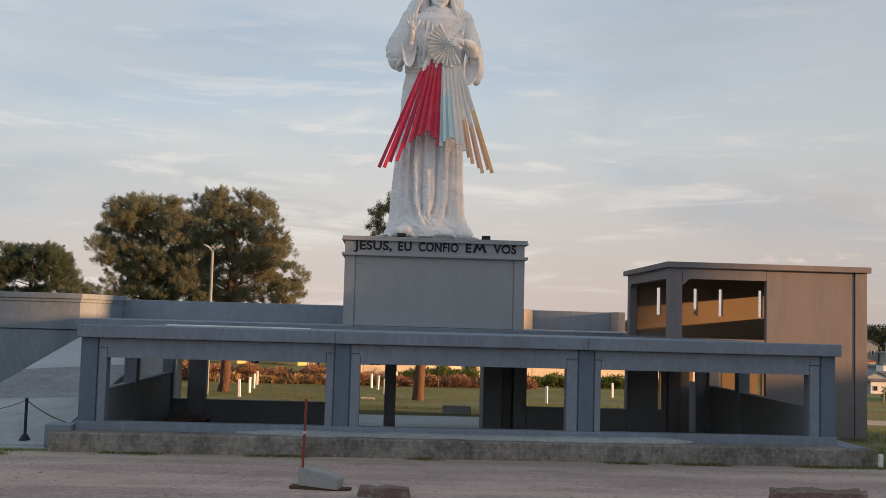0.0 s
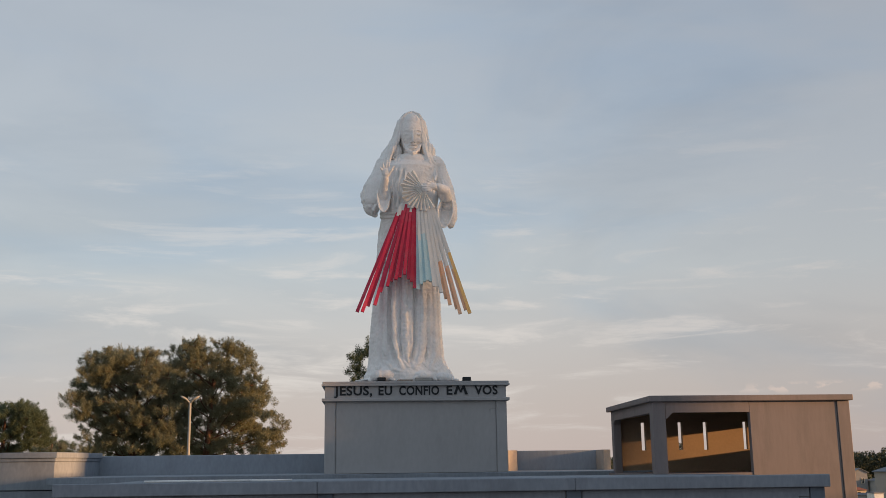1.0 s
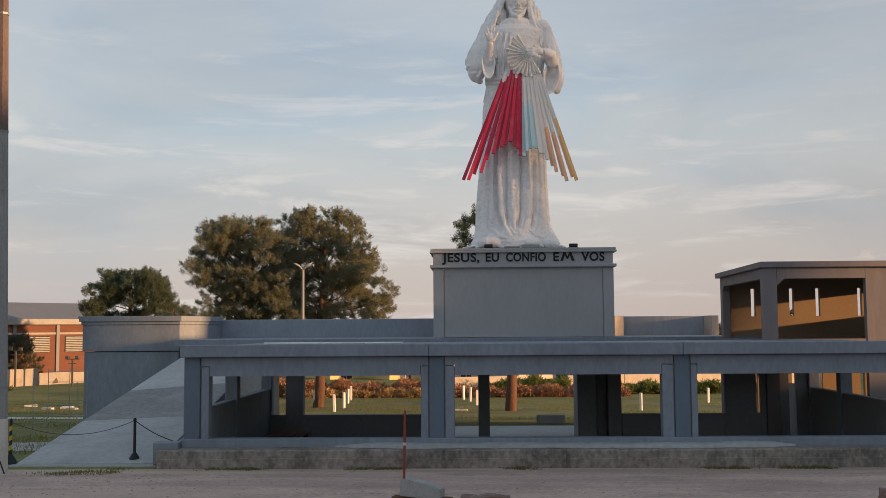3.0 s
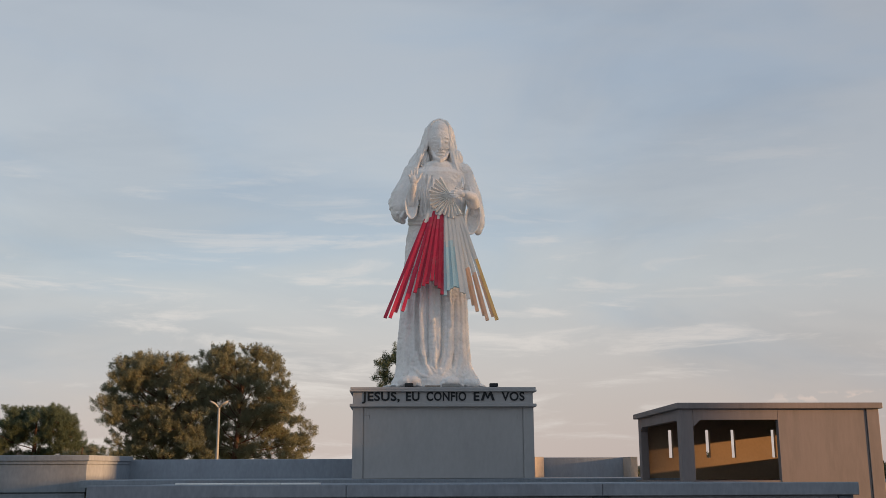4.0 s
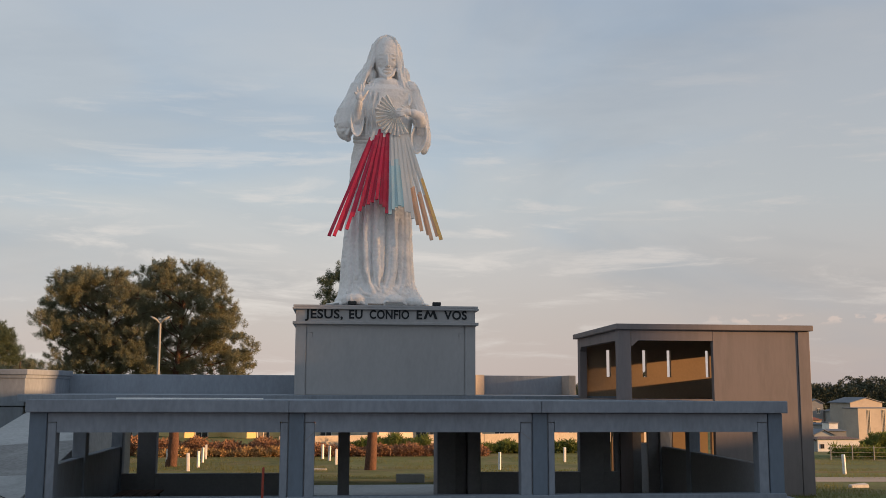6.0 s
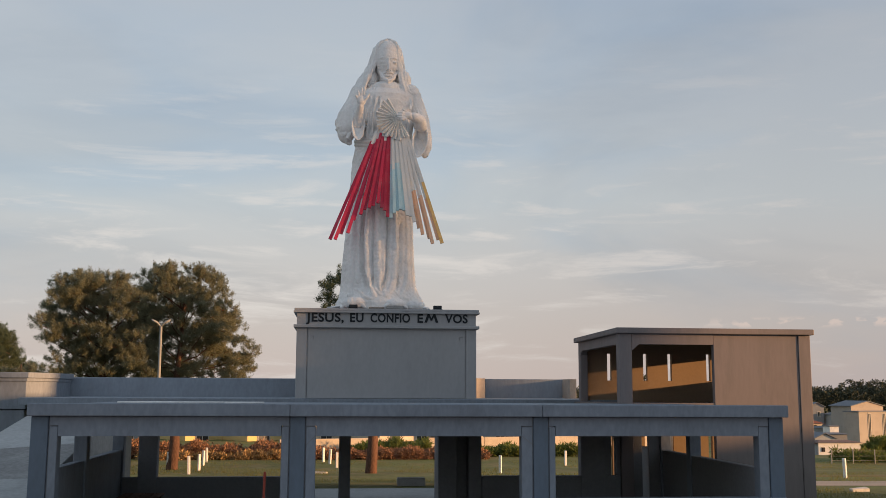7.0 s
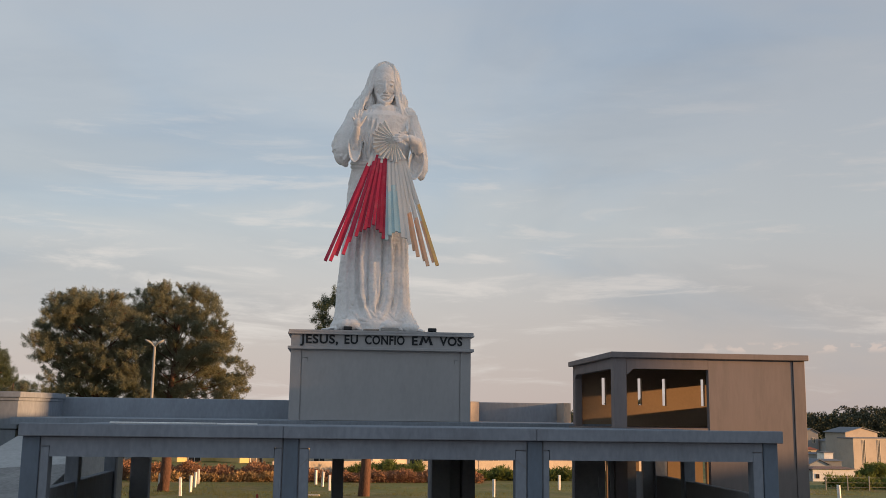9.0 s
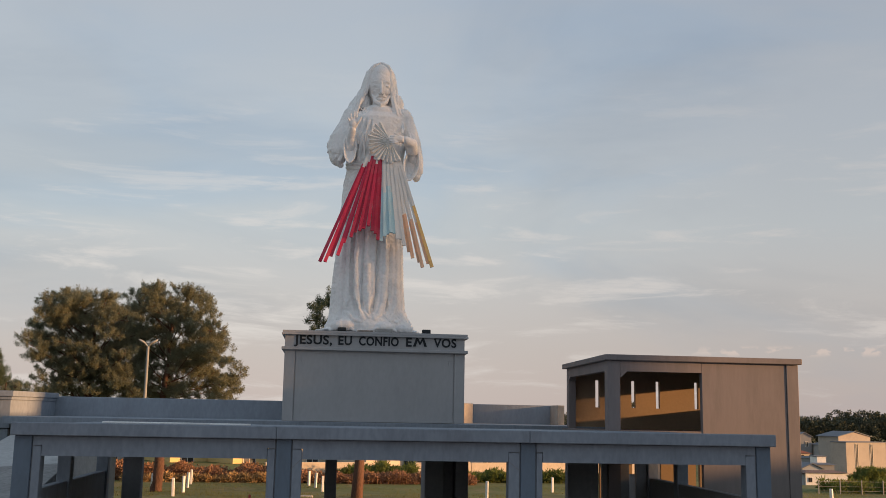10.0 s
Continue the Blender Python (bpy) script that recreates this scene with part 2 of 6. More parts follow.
M_STONE = material("yard_stone", (0.46, 0.37, 0.32), 0.95, 0.35, 1.0, 0.3, island=0.8)
M_WOODS = material("far_woods_leaf", (0.075, 0.085, 0.06), 0.9, 0.5, 0.2, 0.0, island=0.8)
M_FARLEAF = material("far_leaf", (0.10, 0.13, 0.08), 0.9, 0.5, 0.2, 0.0, island=0.8)
M_BRICK = material("red_brick", (0.165, 0.075, 0.055), 0.9, 0.25, 1.2, 0.3, stretch=(1, 1, 3))


def let_light_through(m, colour, share):
    """Thin leaves pass some light on."""
    nt = m.node_tree
    N, L = nt.nodes.new, nt.links.new
    b = nt.nodes["Principled BSDF"]
    tr = N("ShaderNodeBsdfTranslucent")
    tr.inputs[0].default_value = (*colour, 1)
    mx = N("ShaderNodeMixShader")
    mx.inputs[0].default_value = share
    L(b.outputs[0], mx.inputs[1])
    L(tr.outputs[0], mx.inputs[2])
    L(mx.outputs[0], nt.nodes["Material Output"].inputs[0])


for m, c in ((M_LEAF, (0.27, 0.28, 0.18)), (M_GREEN, (0.2, 0.24, 0.06)), (M_BLADE, (0.26, 0.26, 0.08)), (M_FARLEAF, (0.14, 0.175, 0.11))):
    let_light_through(m, c, 0.48)


# ---- mesh helpers ----
def box_bm(bm, x0, x1, y0, y1, z0, z1, bevel=0.0, mat=0):
    r = bmesh.ops.create_cube(bm, size=1, matrix=Matrix.Translation(((x0 + x1) / 2, (y0 + y1) / 2, (z0 + z1) / 2)) @ Matrix.Diagonal((x1 - x0, y1 - y0, z1 - z0, 1)))
    if bevel:
        es = {e for v in r["verts"] for e in v.link_edges}
        bmesh.ops.bevel(bm, geom=list(es), offset=bevel, segments=1, affect="EDGES")
    return r


def mesh_of(name, bm, mats, smooth=False):
    me = bpy.data.meshes.new(name)
    bm.normal_update()
    bm.to_mesh(me)
    bm.free()
    for m in (mats if isinstance(mats, (list, tuple)) else [mats]):
        me.materials.append(m)
    if smooth:
        me.shade_smooth()
    return me


def thing(name, bm, mats, label="", category="", kind="", group="", smooth=False):
    ob = new(name, mesh_of(name, bm, mats, smooth) if bm else None)
    return tagged(ob, label, category, group, kind)


def part(name, bm, mats, parent, label="", smooth=False):
    ob = new(name, mesh_of(name, bm, mats, smooth))
    ob.parent = parent
    ob.matrix_parent_inverse = parent.matrix_world.inverted()
    if label:
        ob["label"] = label
    return ob


def boxpart(name, parent, mats, x0, x1, y0, y1, z0, z1, bevel=0.012, label=""):
    bm = bmesh.new()
    box_bm(bm, x0, x1, y0, y1, z0, z1, bevel)
    return part(name, bm, mats, parent, label)


def boxthing(name, mats, x0, x1, y0, y1, z0, z1, bevel=0.012, **tags):
    bm = bmesh.new()
    box_bm(bm, x0, x1, y0, y1, z0, z1, bevel)
    return thing(name, bm, mats, **tags)


def ground_z(x, y):
    """Height of the ground: a yard that falls from the camera to the pavilion, then a field that falls gently."""
    z = 0.072 * (24.3 - min(y, 24.3))
    if y > 26:
        z -= 0.043 * (min(y, 66) - 26)
    if y > 74 and x > 24:
        z -= 0.06 * (min(y, 160) - 74) * min(1.0, (x - 24) / 16)
    return z


# ---- ground ----
def sand_zone():
    """Paler strip of sand along the wall, with an uneven edge."""
    nt = M_GRAVEL.node_tree
    N, L = nt.nodes.new, nt.links.new
    b = nt.nodes["Principled BSDF"]
    old = b.inputs["Base Color"].links[0].from_socket
    geo = N("ShaderNodeNewGeometry")
    sep = N("ShaderNodeSeparateXYZ")
    L(geo.outputs["Position"], sep.inputs[0])
    ns = N("ShaderNodeTexNoise")
    ns.inputs["Scale"].default_value = 0.5
    ns.inputs["Detail"].default_value = 5
    L(geo.outputs["Position"], ns.inputs["Vector"])
    ad = N("ShaderNodeMath")
    ad.operation = "MULTIPLY_ADD"
    ad.inputs[1].default_value = 2.4
    L(ns.outputs["Fac"], ad.inputs[0])
    L(sep.outputs["Y"], ad.inputs[2])
    mr = N("ShaderNodeMapRange")
    mr.inputs["From Min"].default_value = 23.6
    mr.inputs["From Max"].default_value = 24.3
    mr.inputs["To Max"].default_value = 0.8
    L(ad.outputs[0], mr.inputs["Value"])
    mx = N("ShaderNodeMixRGB")
    mx.inputs[2].default_value = (0.46, 0.38, 0.29, 1)
    L(mr.outputs[0], mx.inputs[0])
    L(old, mx.inputs[1])
    # wheel-worn streaks along the yard
    mp = N("ShaderNodeMapping")
    mp.inputs["Scale"].default_value = (0.10, 0.75, 1)
    mp.inputs["Rotation"].default_value = (0, 0, radians(4))
    L(geo.outputs["Position"], mp.inputs[0])
    n2 = N("ShaderNodeTexNoise")
    n2.inputs["Scale"].default_value = 1.0
    n2.inputs["Detail"].default_value = 6
    L(mp.outputs[0], n2.inputs["Vector"])
    for lo, hi, most, colour in ((0.50, 0.64, 0.6, (0.58, 0.44, 0.355, 1)), (0.50, 0.36, 0.5, (0.33, 0.24, 0.21, 1))):
        m2 = N("ShaderNodeMapRange")
        m2.inputs["From Min"].default_value, m2.inputs["From Max"].default_value = lo, hi
        m2.inputs["To Max"].default_value = most
        L(n2.outputs["Fac"], m2.inputs["Value"])
        x2 = N("ShaderNodeMixRGB")
        x2.inputs[2].default_value = colour
        L(m2.outputs[0], x2.inputs[0])
        L(mx.outputs[0], x2.inputs[1])
        mx = x2
    L(mx.outputs[0], b.inputs["Base Color"])


sand_zone()


def build_ground():
    xs = sorted(set([-900, -500, -300, -200, -140] + list(range(-100, 101, 4)) + [120, 140, 170, 200, 300, 500, 900]))
    ys = sorted(set([-300, -150, -80, -40, -20] + list(range(-10, 24, 2)) + [24.3, 25, 26] + list(range(28, 101, 3)) + [110, 120, 135, 150, 160, 175, 200, 300, 500, 900, 1500, 2500]))
    bm = bmesh.new()
    grid = [[bm.verts.new((x, y, ground_z(x, y))) for x in xs] for y in ys]
    for j in range(len(ys) - 1):
        for i in range(len(xs) - 1):
            f = bm.faces.new((grid[j][i], grid[j][i + 1], grid[j + 1][i + 1], grid[j + 1][i]))
            f.material_index = 0 if ys[j] < 23.9 else 1
    thing("ground", bm, [M_GRAVEL, M_GRASS], "dusty gravel yard running into a worn grass field", "ground", "structure")


build_ground()


def build_path(name, pts, half, mat, label):
    """A worn strip that follows the ground."""
    bm = bmesh.new()
    rng = random.Random(6)
    rows = []
    for x, y in pts:
        w0, w1 = half * rng.uniform(0.8, 1.2), half * rng.uniform(0.8, 1.2)
        rows.append([bm.verts.new((x, yy, ground_z(x, yy) + h)) for yy, h in ((y - w0, -0.02), (y - w0 * 0.85, 0.035), (y + w1 * 0.85, 0.035), (y + w1, -0.02))])
    for a, b in zip(rows[:-1], rows[1:]):
        for j in range(3):
            bm.faces.new((a[j], b[j], b[j + 1], a[j + 1]))
    thing(name, bm, mat, label, "path", "structure")


build_path("path", [(-60 + 3 * i, 30.6 + 0.5 * math.sin(i * 0.9)) for i in range(17)], 1.7, M_BLOCK, "worn grey track across the grass")
build_path("path", [(-60 + 3 * i, 50.3 + 0.6 * math.sin(i * 0.7)) for i in range(17)], 0.55, M_LIME, "thin pale path across the field")

build_path("path", [(13 + 3 * i, 43.6 + 0.5 * math.sin(i * 0.8)) for i in range(18)], 2.0, M_GRAVEL, "bare sandy track across the field")
build_path("path", [(13 + 3 * i, 52.0 + 0.4 * math.sin(i * 0.9)) for i in range(20)], 1.2, M_STRAW, "strip of dry straw-coloured grass")

# plain unseen walls, added on the sunny side to keep the yard in shade
boxthing("shade_wall", M_GREYHOUSE, 60, 68, -90, 14.5, 0, 17, 0, label="tall plain grey wall, added unseen to cast shade", category="building", kind="structure")
boxthing("shade_wall", M_GREYHOUSE, 60, 68, 14.51, 20.8, -1, 7.0, 0, label="low plain grey wall, added unseen to cast shade", category="building", kind="structure")

# ---- pavilion ----
ROOF_Z0, ROOF_Z1 = 2.66, 2.95
BEAM_Z0, STEP_Z, SILL_Z = 2.17, 2.41, 0.645
COLS = [(-7.38, -7.38, -6.98, -6.76), (-1.50, -1.29, -0.93, -0.67), (4.41, 4.71, 5.08, 5.26), (10.53, 10.81, 11.18, 11.18)]


def prism_y(bm, pts, y0, y1):
    """A closed solid from an outline in x and z (in clockwise or counter-clockwise order), between two depths."""
    fr = [bm.verts.new((x, y0, z)) for x, z in pts]
    bk = [bm.verts.new((x, y1, z)) for x, z in pts]
    bm.faces.new(fr)
    bm.faces.new(bk[::-1])
    n = len(pts)
    for i in range(n):
        bm.faces.new((fr[(i + 1) % n], fr[i], bk[i], bk[(i + 1) % n]))
    bmesh.ops.recalc_face_normals(bm, faces=bm.faces)


def build_pavilion():
    pav = thing("pavilion", None, None, "low grey-blue painted precast concrete pavilion with a flat roof", "pavilion")
    # roof deck, with the fascia in cast lengths
    boxpart("roof_deck", pav, M_PAINT, -7.40, 11.2, 24.99, 33.5, ROOF_Z0, ROOF_Z1 - 0.08, 0.01)
    for x0, x1 in ((-7.44, -1.30), (-1.294, 4.90), (4.906, 11.26)):
        boxpart("fascia", pav, M_PAINT, x0, x1, 24.8, 24.985, ROOF_Z0 - 0.015, ROOF_Z1, 0.018)
    for a, b, c, d in COLS:
        boxpart("column", pav, M_COLUMN, b, c, 24.98, 25.38, 0.42, ROOF_Z0 - 0.02, 0.015)
        if d - a > 0.5:
            boxpart("column_core", pav, M_DARK, a + 0.03, d - 0.03, 25.05, 25.33, SILL_Z, ROOF_Z0 - 0.05, 0.0)
        if b - a > 0.05:
            boxpart("pilaster", pav, M_PAINT, a, b - 0.028, 25.0, 25.36, SILL_Z - 0.02, STEP_Z - 0.012, 0.012)
        if d - c > 0.05:
            boxpart("pilaster", pav, M_PAINT, c + 0.028, d, 25.0, 25.36, SILL_Z - 0.02, STEP_Z - 0.012, 0.012)
    for (a0, b0, c0, d0), (a1, b1, c1, d1) in zip(COLS[:-1], COLS[1:]):
        bm = bmesh.new()
        prism_y(bm, [(c0 + 0.028, ROOF_Z0 - 0.03), (c0 + 0.028, STEP_Z + 0.012), (d0 + 0.01, STEP_Z + 0.012), (d0 + 0.01, BEAM_Z0), (a1 - 0.01, BEAM_Z0), (a1 - 0.01, STEP_Z + 0.012), (b1 - 0.028, STEP_Z + 0.012), (b1 - 0.028, ROOF_Z0 - 0.03)], 25.0, 25.35)
        part("beam", bm, M_PAINT, pav)
    for x0, x1 in ((-0.68, -0.90), (4.42, 4.68)):
        bm = bmesh.new()
        prism_y(bm, [(x0, 2.19), (x0, 2.16), (x1, 1.95), (x1, 1.98)], 24.994, 25.02)
        part("brace_joint", bm, M_DARK, pav, "dark diagonal joint")
    boxpart("front_sill", pav, M_PAINT, -7.42, 11.2, 24.93, 25.28, 0.40, SILL_Z, 0.015)
    boxpart("side_wall", pav, M_PAINT, -7.1, -6.86, 25.4, 33.0, -0.6, 1.38, 0.015)
    boxpart("side_wall", pav, M_DARK, 10.6, 10.84, 25.4, 35.4, -0.6, 1.35, 0.015)
    for y in (28.2, 33.0):
        boxpart("side_column", pav, M_PAINT, -7.15, -6.8, y, y + 0.35, -0.6, ROOF_Z0, 0.015)
    for y in (30.2, 33.0):
        boxpart("side_column", pav, M_PAINT, 10.55, 10.9, y, y + 0.35, -0.6, ROOF_Z0, 0.015)
    boxpart("side_beam", pav, M_PAINT, -7.12, -6.84, 25.4, 33.4, 2.25, ROOF_Z0 - 0.004, 0.01)
    boxpart("side_beam", pav, M_PAINT, 10.58, 10.86, 25.4, 33.4, 2.25, ROOF_Z0 - 0.004, 0.01)
    boxpart("rear_sill", pav, M_DARK, -6.8, -0.92, 33.0, 33.2, -0.7, 0.54, 0.01)
    boxpart("rear_sill", pav, M_DARK, 4.56, 9.15, 33.0, 33.2, -0.7, 0.54, 0.01)
    boxpart("rear_column", pav, M_DARK, -6.34, -5.77, 32.98, 33.4, -0.7, ROOF_Z0, 0.015)
    boxpart("rear_column", pav, M_DARK, -0.07, 0.3, 33.0, 33.36, -0.7, ROOF_Z0, 0.015)
    boxpart("rear_column", pav, M_DARK, 3.12, 3.72, 32.9, 34.2, -0.7, ROOF_Z0, 0.015)
    boxpart("rear_column", pav, M_DARK, 3.74, 4.1, 33.3, 33.9, -0.7, ROOF_Z0, 0.015)
    boxpart("rear_column", pav, M_DARK, 4.12, 4.54, 32.98, 33.8, -0.7, ROOF_Z0, 0.015)
    boxpart("rear_column", pav, M_DARK, 7.83, 8.62, 32.96, 33.36, -0.7, ROOF_Z0, 0.015)
    boxpart("rear_panel", pav, M_DARK, 8.625, 8.88, 33.06, 33.2, -0.7, ROOF_Z0, 0.01)
    boxpart("rear_panel", pav, M_DARK, 9.0, 9.19, 33.06, 33.2, -0.7, ROOF_Z0, 0.01)
    boxpart("rear_beam", pav, M_DARK, -6.8, 9.1, 33.02, 33.3, 2.3, ROOF_Z0 - 0.004, 0.01)
    boxpart("floor_slab", pav, M_RAMP, -0.92, 4.0, 25.3, 32.95, -0.8, -0.25, 0.0, "smooth grey concrete floor slab")
    # side floors get a darker colour to stand for the dim bays
    boxpart("floor_slab", pav, M_DARK, -7.3, -0.925, 25.3, 32.95, -0.8, -0.26, 0.0, "floor slab toned dark for the dim bay")
    boxpart("floor_slab", pav, M_DARK, 4.005, 11.1, 25.3, 32.95, -0.8, -0.26, 0.0, "floor slab toned dark for the dim bay")
    boxpart("end_ledge", pav, M_PAINT, 11.19, 11.75, 24.5, 29.5, -0.2, 0.46, 0.015)
    boxpart("end_block", pav, M_PAINT, -8.05, -7.43, 24.7, 25.2, 0.05, 0.58, 0.015)
    # a run of cement smeared along the foot of the sill, its edge and top uneven
    bm = bmesh.new()
    cols = []
    for i in range(91):
        x = -3.6 + 11.15 * i / 90
        e = min(1, i / 6, (90 - i) / 4)
        w = 0.32 * e + 0.10 * noise.noise(Vector((x * 0.9, 3, 0))) + 0.05 * noise.noise(Vector((x * 3.1, 8, 0)))
        h = 0.448 + (0.075 + 0.04 * noise.noise(Vector((x * 0.7, 5, 0))) + 0.02 * noise.noise(Vector((x * 3.7, 1, 0)))) * (0.25 + 0.75 * e)
        y = 24.925 - max(0.04, w)
        cols.append([bm.verts.new(q) for q in ((x, y, 0.43), (x, y + 0.015, h - 0.03), (x, y + 0.06 * e + 0.02, h), (x, 24.926, h + 0.012), (x, 24.926, 0.43))])
    for a, b in zip(cols[:-1], cols[1:]):
        for k in range(5):
            bm.faces.new((a[k], b[k], b[(k + 1) % 5], a[(k + 1) % 5]))
    bm.faces.new(cols[0])
    bm.faces.new(cols[-1][::-1])
    bmesh.ops.recalc_face_normals(bm, faces=bm.faces)
    part("ledge_slab", bm, M_RAMP, pav, "pale rough cement ledge")
    return pav


build_pavilion()


def build_bench():
    b = thing("bench", None, None, "dark slatted bench standing in the pavilion", "bench")
    for k in range(4):
        boxpart("seat_slat", b, M_BARK, -6.4 + 0.3 * k, -6.13 + 0.3 * k, 29.6, 31.4, 0.16, 0.21, 0.01)
    for y in (29.8, 31.1):
        boxpart("leg", b, M_BLACK, -6.35, -5.3, y, y + 0.1, -0.26, 0.16, 0.01)


build_bench()


def build_rear_deck():
    """Open deck behind, on columns, that carries the pedestal."""
    d = thing("rear_deck", None, None, "raised concrete deck on columns under the pedestal", "deck", "structure")
    boxpart("slab", d, M_PAINT, -12.1, 11.0, 39.8, 46.7, ROOF_Z0, ROOF_Z1 - 0.02, 0.01)
    for x in (-11.5, -2.2, 0.02, 5.2, 9.0):
        boxpart("column", d, M_DARK, x, x + 0.4, 45.9, 46.3, -1.4, ROOF_Z0, 0.015)
    boxthing("pavement", M_RAMP, -7.0, 9.1, 33.42, 37.6, -0.9, -0.27, 0.02, label="plain pale concrete pavement behind the pavilion", category="pavement", kind="structure")
    boxthing("concrete_bench", M_BLOCK, 2.45, 3.65, 43.6, 44.1, -0.9, -0.42, 0.03, label="low grey concrete block seat on the grass", category="bench")


build_rear_deck()


def build_plinth():
    """Low wall of cast concrete, uneven along its top, in three pours."""
    pl = thing("plinth_wall", None, None, "low stained concrete retaining wall along the yard", "wall", "structure")
    rng = random.Random(4)
    for x0, x1, h in ((-7.84, 1.98, 0.44), (1.986, 6.4, 0.432), (6.406, 11.85, 0.438)):
        n = 24
        bm = bmesh.new()
        cols = []
        for i in range(n + 1):
            x = x0 + (x1 - x0) * i / n
            dz, dy = rng.uniform(-0.012, 0.012), rng.uniform(-0.012, 0.012)
            mz = h * 0.52 + rng.uniform(-0.012, 0.012)
            cols.append([bm.verts.new(p) for p in ((x, 24.3 + dy, -0.5), (x, 24.3 + dy, mz), (x, 24.318 + dy, mz + 0.012), (x, 24.318 + dy, h - 0.03 + dz), (x, 24.345 + dy, h + dz), (x, 24.92, h + dz * 0.3), (x, 24.92, -0.5))])
        for a, b in zip(cols[:-1], cols[1:]):
            for k in range(7):
                bm.faces.new((a[k], b[k], b[(k + 1) % 7], a[(k + 1) % 7]))
        bm.faces.new(cols[0])
        bm.faces.new(cols[-1][::-1])
        bmesh.ops.recalc_face_normals(bm, faces=bm.faces)
        part("wall_section", bm, M_CONC, pl)


build_plinth()


# ---- ramp, rear blocks, pedestal ----
def build_ramp():
    r = thing("ramp", None, None, "broad pale concrete ramp that climbs beside the pavilion", "ramp", "structure")
    rise = lambda y: 0.03 + 2.5 * (y - 25.1) / 15.9
    inner = lambda y: min(2.92, 0.06 + 0.184 * (y - 25.1))
    # three slabs, the middle one in the darker, mottled tone
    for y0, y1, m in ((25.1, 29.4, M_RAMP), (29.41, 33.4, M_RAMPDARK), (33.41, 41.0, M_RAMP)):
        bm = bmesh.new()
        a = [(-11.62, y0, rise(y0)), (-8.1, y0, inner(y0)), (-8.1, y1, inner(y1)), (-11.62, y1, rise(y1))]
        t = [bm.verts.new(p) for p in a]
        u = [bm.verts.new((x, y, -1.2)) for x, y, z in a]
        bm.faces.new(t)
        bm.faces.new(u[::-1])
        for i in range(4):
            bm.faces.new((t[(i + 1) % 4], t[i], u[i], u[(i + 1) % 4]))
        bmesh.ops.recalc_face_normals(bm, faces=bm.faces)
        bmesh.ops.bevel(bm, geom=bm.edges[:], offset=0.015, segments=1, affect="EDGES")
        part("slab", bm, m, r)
    # kerb down the inner side
    bm = bmesh.new()
    k = [(-8.09, 24.75, 0.0), (-7.75, 24.75, 0.0), (-7.75, 29, 0.62), (-8.09, 29, 0.62)]
    t = [bm.verts.new((x, y, z + 0.04)) for x, y, z in k]
    u = [bm.verts.new((x, y, -0.8)) for x, y, z in k]
    bm.faces.new(t)
    bm.faces.new(u[::-1])
    for i in range(4):
        bm.faces.new((t[(i + 1) % 4], t[i], u[i], u[(i + 1) % 4]))
    bmesh.ops.recalc_face_normals(bm, faces=bm.faces)
    part("kerb", bm, M_RAMP, r)
    boxpart("apron", r, M_BLOCK, -11.7, -7.86, 24.7, 25.09, -0.3, 0.025, 0.015, "rough cement apron at the foot of the ramp")


build_ramp()


